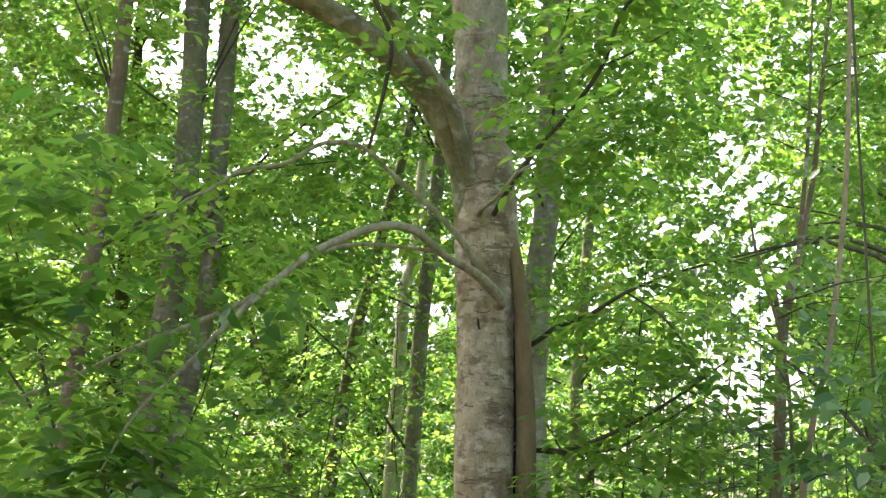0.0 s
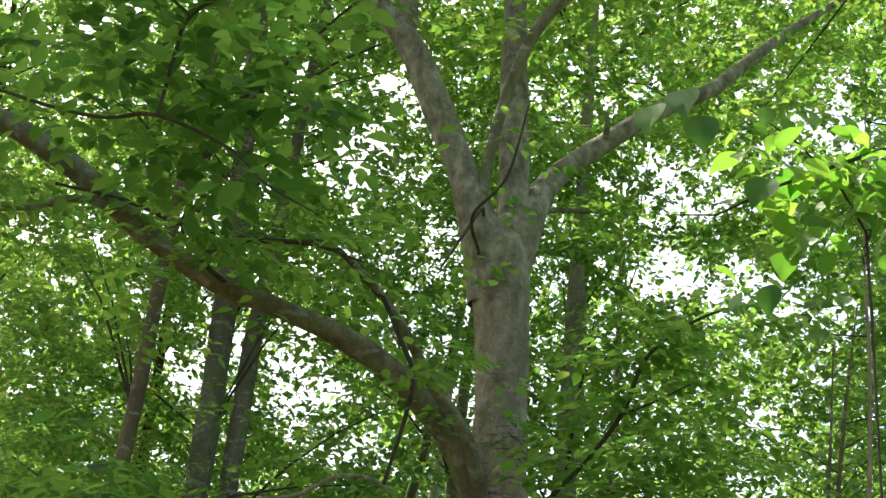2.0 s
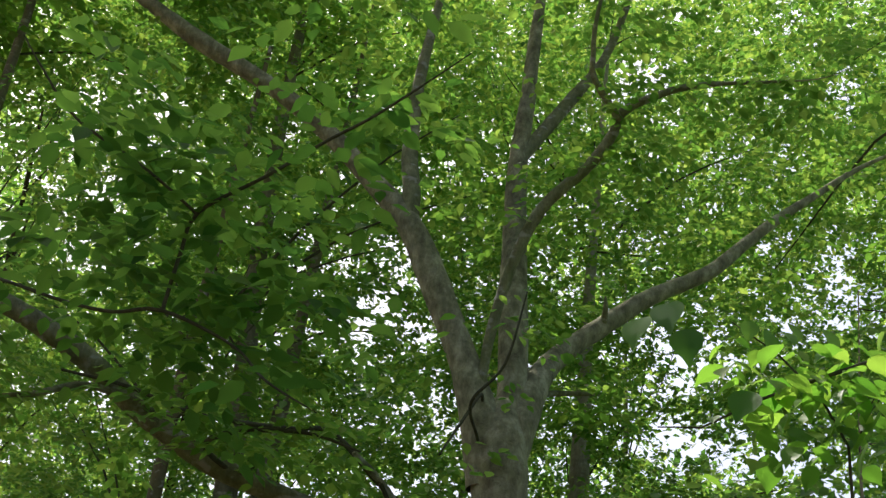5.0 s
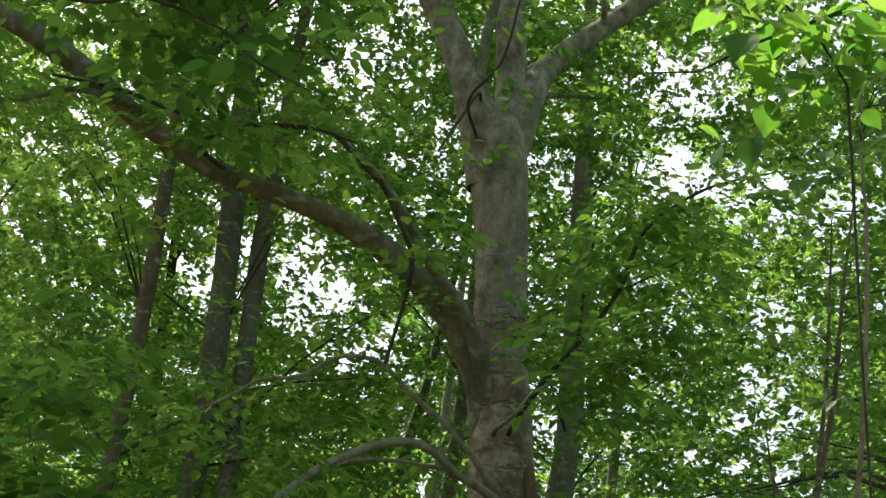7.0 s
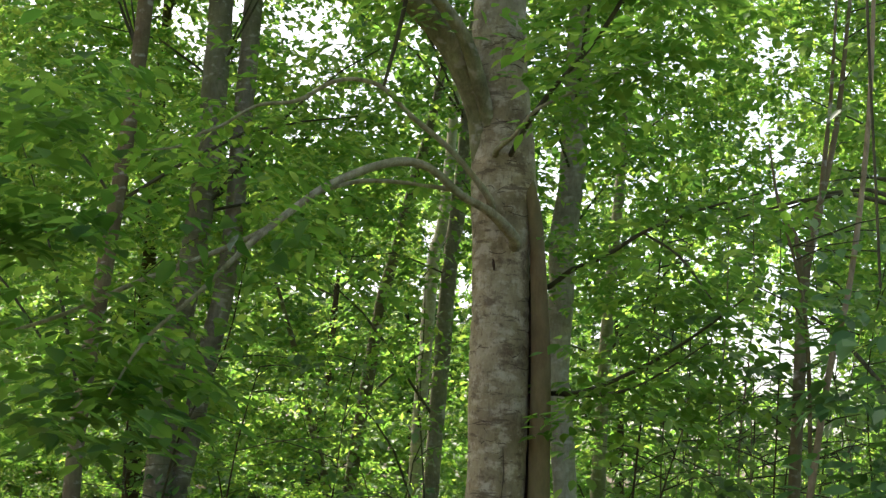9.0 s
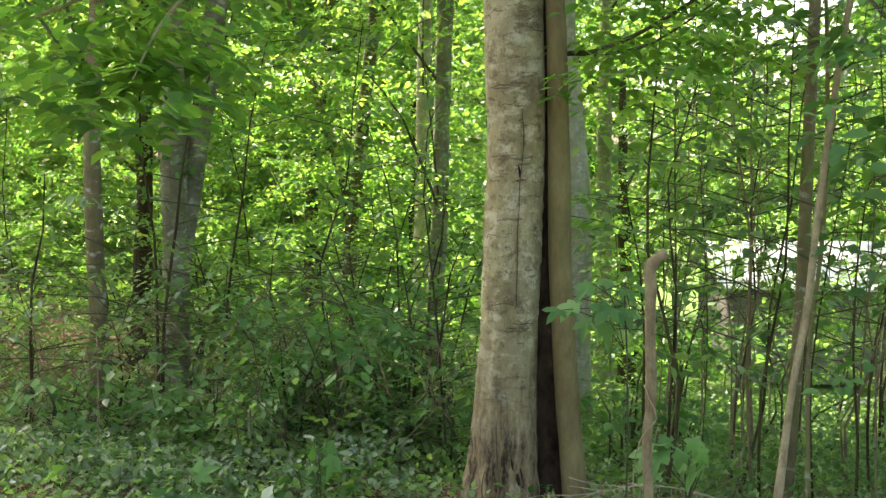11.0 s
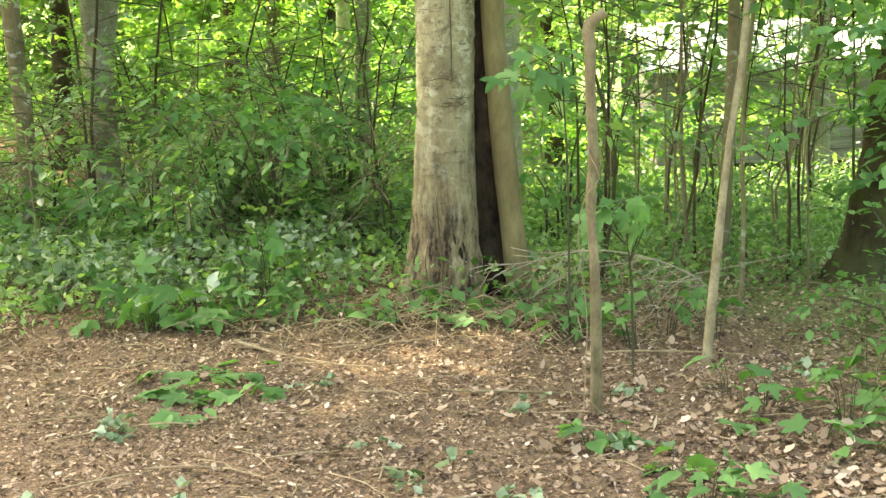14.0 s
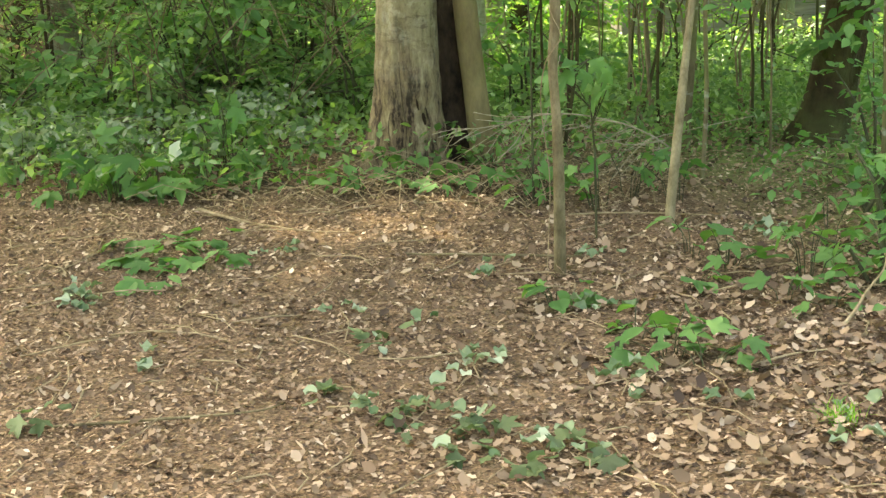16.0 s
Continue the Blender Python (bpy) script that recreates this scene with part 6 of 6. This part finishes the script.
def sprig(name, x, y, n, spread, height, meshes, label, scale=(0.7, 1.1), up=0.5, category="plant", group=""):
    z0 = float(ground_z(x, y))
    ob = thing(name, (x, y, z0), label, category, group)
    for i in range(n):
        a, r = rng_u.uniform(0, 6.28), spread * math.sqrt(rng_u.uniform(0, 1))
        px, py, pz = x + r * math.cos(a), y + r * math.sin(a), z0 + 0.015 + height * rng_u.uniform(0.1, 1)
        leaf_part(meshes[i % len(meshes)], (px, py, pz), ob, a - math.pi / 2 + rng_u.normal(0, 0.6), rng_u.normal(-0.1, up), rng_u.normal(0, up), rng_u.uniform(*scale))
        if height > 0.04:
            limb("stalk", [(x + 0.3 * (px - x), y + 0.3 * (py - y), z0 - 0.01, 0.0018), ((x + px) / 2, (y + py) / 2, z0 + (pz - z0) * 0.6, 0.0015), (px, py, pz, 0.0012)], M_TWIG, ob, sides=4, step=0.1, wobble=0.01, seed=i)
    return ob


for x, y, n, s, h in ((-0.74, 4.92, 12, 0.17, 0.035), (-0.62, 4.78, 9, 0.13, 0.035), (-0.7, 4.6, 6, 0.12, 0.03), (-0.45, 4.78, 4, 0.05, 0.035), (-0.6, 5.05, 6, 0.16, 0.035)):
    sprig("cut_sprig", x, y, int(1.25 * n), 1.1 * s, 0.7 * h, BROAD, "cut sprig of flat green lobed leaves on litter", scale=(0.5, 1.0), up=0.16, group="cut sprigs")
for x, y, n, s, h in ((-0.98, 5.84, 13, 0.16, 0.16), (-0.82, 5.82, 14, 0.15, 0.18), (-0.62, 5.84, 14, 0.14, 0.18), (-0.55, 6.15, 16, 0.14, 0.3), (-0.62, 6.25, 12, 0.12, 0.32), (-1.2, 5.9, 8, 0.12, 0.1), (-0.72, 5.76, 10, 0.12, 0.12), (-0.9, 5.95, 10, 0.14, 0.2), (-0.38, 5.9, 8, 0.12, 0.1),
                      (-1.15, 6.2, 10, 0.2, 0.2), (-1.5, 6.5, 10, 0.25, 0.2)):
    sprig("cut_branch", x, y, n, s, h, HEAP, "heap of cut branches with broad green leaves", scale=(0.6, 1.15), up=0.55, group="cut branches")
for x, y, n, s, h in ((-0.57, 6.18, 4, 0.06, 0.34), (-1.45, 6.3, 6, 0.2, 0.24), (-0.35, 6.4, 5, 0.15, 0.15), (-1.0, 6.4, 8, 0.3, 0.2)):
    sprig("wilted_sprig", x, y, n, s, h, WILTED, "wilted pale-backed leaves on cut branches", group="wilted sprigs")
for x, y, n, s in ((-0.87, 4.42, 7, 0.07), (-0.85, 4.32, 4, 0.05), (-0.07, 4.12, 4, 0.06), (0.17, 4.01, 2, 0.03), (0.26, 3.59, 4, 0.06), (0.62, 3.45, 6, 0.1), (0.38, 4.48, 5, 0.08), (0.3, 3.72, 3, 0.05), (0.85, 3.32, 3, 0.04), (1.35, 4.72, 6, 0.09), (-1.05, 3.72, 4, 0.06), (0.65, 4.05, 4, 0.09), (-0.3, 4.75, 4, 0.08),
                   (0.0, 3.35, 3, 0.05), (0.12, 3.42, 3, 0.04), (0.42, 3.1, 4, 0.07), (1.05, 2.98, 3, 0.06), (-0.55, 3.75, 3, 0.05), (0.75, 4.6, 4, 0.08), (1.1, 3.2, 2, 0.05)):
    sprig("wilted_sprig", x, y, int(1.5 * n), 0.8 * s, 0.025, WILTED, "wilted pale grey-green leaves lying on litter", scale=(0.5, 0.9), up=0.22, group="wilted sprigs")
for x, y, n, s, h in ((0.55, 4.15, 6, 0.09, 0.07), (0.66, 4.2, 3, 0.05, 0.05), (0.78, 3.66, 12, 0.13, 0.09), (0.86, 3.55, 8, 0.1, 0.07), (0.72, 3.82, 6, 0.1, 0.06), (1.12, 4.42, 7, 0.1, 0.1), (1.05, 4.58, 5, 0.1, 0.12), (1.33, 4.25, 8, 0.12, 0.16), (0.98, 4.25, 4, 0.08, 0.05), (1.3, 3.95, 5, 0.1, 0.07), (1.45, 4.45, 8, 0.14, 0.25), (1.2, 4.05, 4, 0.08, 0.06)):
    sprig("seedling", x, y, n, s, h, BROAD, "green lobed seedling leaves growing through litter", scale=(0.42, 0.85), up=0.3, group="seedlings")
for x, y, n, s, h in ((0.14, 3.24, 14, 0.11, 0.03), (0.05, 3.34, 8, 0.08, 0.03), (0.24, 3.2, 8, 0.07, 0.03), (0.31, 2.95, 9, 0.07, 0.03), (0.2, 3.05, 7, 0.06, 0.03), (0.47, 3.04, 7, 0.07, 0.04), (0.04, 3.85, 8, 0.08, 0.03), (-0.1, 3.45, 4, 0.05, 0.03), (-0.78, 3.35, 6, 0.05, 0.04), (0.5, 3.0, 5, 0.05, 0.03)):
    sprig("limp_sprig", x, y, int(1.3 * n), 0.85 * s, h, OLIVE, "limp olive-green leaves of a cut sprig on litter", scale=(0.4, 0.75), up=0.3, group="limp sprigs")
for x, y, n, s, h in ((0.2, 5.6, 10, 0.14, 0.1), (0.0, 5.55, 10, 0.16, 0.12), (0.42, 5.5, 8, 0.13, 0.1), (0.65, 5.35, 10, 0.12, 0.14), (0.62, 5.25, 6, 0.1, 0.1), (0.85, 5.2, 8, 0.13, 0.16), (0.98, 5.35, 8, 0.12, 0.16), (-0.2, 5.62, 8, 0.14, 0.1), (0.32, 5.42, 6, 0.1, 0.06), (1.15, 5.25, 8, 0.14, 0.2), (0.5, 5.72, 6, 0.1, 0.12), (0.1, 5.72, 6, 0.1, 0.14)):
    sprig("seedling", x, y, n, s, h, BROAD, "green seedlings at the foot of the trunk", scale=(0.45, 0.85), up=0.45, group="trunk-foot seedlings")
tuft = thing("grass_tuft", (1.07, 3.14, float(ground_z(1.07, 3.14))), "small bright green grass tuft", "grass")
BLADE = mesh_from("grass_blade", np.array([[-0.003, 0, 0], [0.003, 0, 0], [0.002, 0.02, 0.05], [-0.002, 0.02, 0.05], [0, 0.06, 0.075]]), [np.array([[0, 1, 2, 3]]), np.array([[3, 2, 4]])], M_LEAF_SUN)
for i in range(90):
    leaf_part(BLADE, (1.07 + rng_u.normal(0, 0.022), 3.14 + rng_u.normal(0, 0.022), tuft.location.z + 0.005), tuft, rng_u.uniform(0, 6.28), rng_u.normal(-0.3, 0.35), 0, rng_u.uniform(0.35, 0.75), name="grass_blade")
# leafy shoots beside the trunk and the sawn stem
for x, y, pts in ((0.62, 5.3, [(0.42, 1.04), (0.5, 1.06), (0.56, 1.04), (0.48, 0.98), (0.6, 1.0)]), (0.78, 4.85, [(0.7, 0.6), (0.76, 0.61), (0.67, 0.58), (0.8, 0.57)])):
    top = max(p[1] for p in pts)
    z0 = float(ground_z(x, y))
    ob = thing("maple_seedling", (x, y, z0), "slender seedling with bright green lobed leaves", "sapling", "maple seedlings")
    limb("stem", [(x, y, z0 - 0.03, 0.005), (x, y, z0 + 0.5 * top, 0.004), (x - 0.03, y - 0.03, z0 + top, 0.003)], M_TWIG, ob, sides=5, seed=5)
    for k in range(3 * len(pts)):
        lx, lz = pts[k % len(pts)]
        lx, lz, ly = lx + rng_u.normal(0, 0.03), lz + rng_u.normal(0, 0.04), y - 0.08 + rng_u.normal(0, 0.05)
        limb("stalk", [(x - 0.02, y - 0.02, z0 + top - 0.08 * (k % 4), 0.002), (lx, ly, lz, 0.0015)], M_TWIG, ob, sides=4, step=0.05, wobble=0.01, seed=k)
        leaf_part(BROAD[k % 2], (lx, ly, lz), ob, rng_u.uniform(1.5, 4.7), rng_u.normal(-0.5, 0.3), rng_u.normal(0, 0.3), rng_u.uniform(0.6, 0.95))

# ---- cabin beyond the thicket ----


def box(sx, sy, sz, bevel=0.0):
    bm = bmesh.new()
    bmesh.ops.create_cube(bm, size=1.0)
    bmesh.ops.scale(bm, vec=(sx, sy, sz), verts=bm.verts)
    if bevel:
        bmesh.ops.bevel(bm, geom=bm.edges[:], offset=bevel, segments=2, affect="EDGES")
    return bm


def from_bm(name, bm, mat):
    me = bpy.data.meshes.new(name)
    bm.to_mesh(me)
    bm.free()
    me.materials.append(mat)
    return me


def plain(name, stops, scale, rough, metal=0.0, stretch=None):
    m, n, l, p = material(name)
    l.new(ramp(n, l, noise_tex(n, l, scale, 5.0, stretch=stretch), stops), p.inputs["Base Color"])
    p.inputs["Roughness"].default_value, p.inputs["Metallic"].default_value = rough, metal
    return m


M_ROOF = plain("pale_metal_roof", [(0.3, (0.58, 0.55, 0.58)), (0.7, (0.7, 0.68, 0.7))], 2.0, 0.45)
M_LOG = plain("weathered_boards", [(0.3, (0.13, 0.11, 0.095)), (0.7, (0.26, 0.23, 0.2))], 3.0, 0.9, stretch=(1, 1, 8))
CX, CY, CZ = 5.85, 23.0, -1.38
cabin = thing("cabin", (CX, CY, CZ), "low grey board cabin with a pale sunlit metal roof", "cabin")
LX, LY, WALL = 4.1, 3.4, 1.43
for j in range(8):
    for sy in (-1, 1):
        ob = part("board", from_bm("board", box(LX, 0.06, WALL / 8 - 0.012, 0.008), M_LOG), cabin)
        ob.location = (0, sy * LY / 2, WALL / 8 * (j + 0.5))
        ob.matrix_parent_inverse = Matrix()
    for sx in (-1, 1):
        ob = part("end_board", from_bm("end_board", box(0.06, LY - 0.08, WALL / 8 - 0.012, 0.008), M_LOG), cabin)
        ob.location = (sx * (LX / 2 - 0.03), 0, WALL / 8 * (j + 0.5))
        ob.matrix_parent_inverse = Matrix()
for sy in (-1, 1):
    ang = 0.3
    wdt = (LY / 2 + 0.3) / math.cos(ang)
    roof = part("roof", from_bm("roof", box(LX + 0.5, wdt, 0.03), M_ROOF), cabin, "pale metal roof sheet")
    roof.matrix_parent_inverse = Matrix()
    roof.matrix_local = Matrix.Translation((0, sy * (LY / 2 + 0.3) / 2, WALL + 0.0 + (LY / 2 - (LY / 2 + 0.3) / 2) * math.tan(ang) + 0.05)) @ Matrix.Rotation(-sy * ang, 4, "X")
    for k in range(13):
        rib = part("seam", from_bm("seam", box(0.03, wdt, 0.03, 0.006), M_ROOF), roof)
        rib.matrix_parent_inverse = Matrix()
        rib.location = (-(LX + 0.4) / 2 + k * (LX + 0.4) / 12, 0, 0.028)
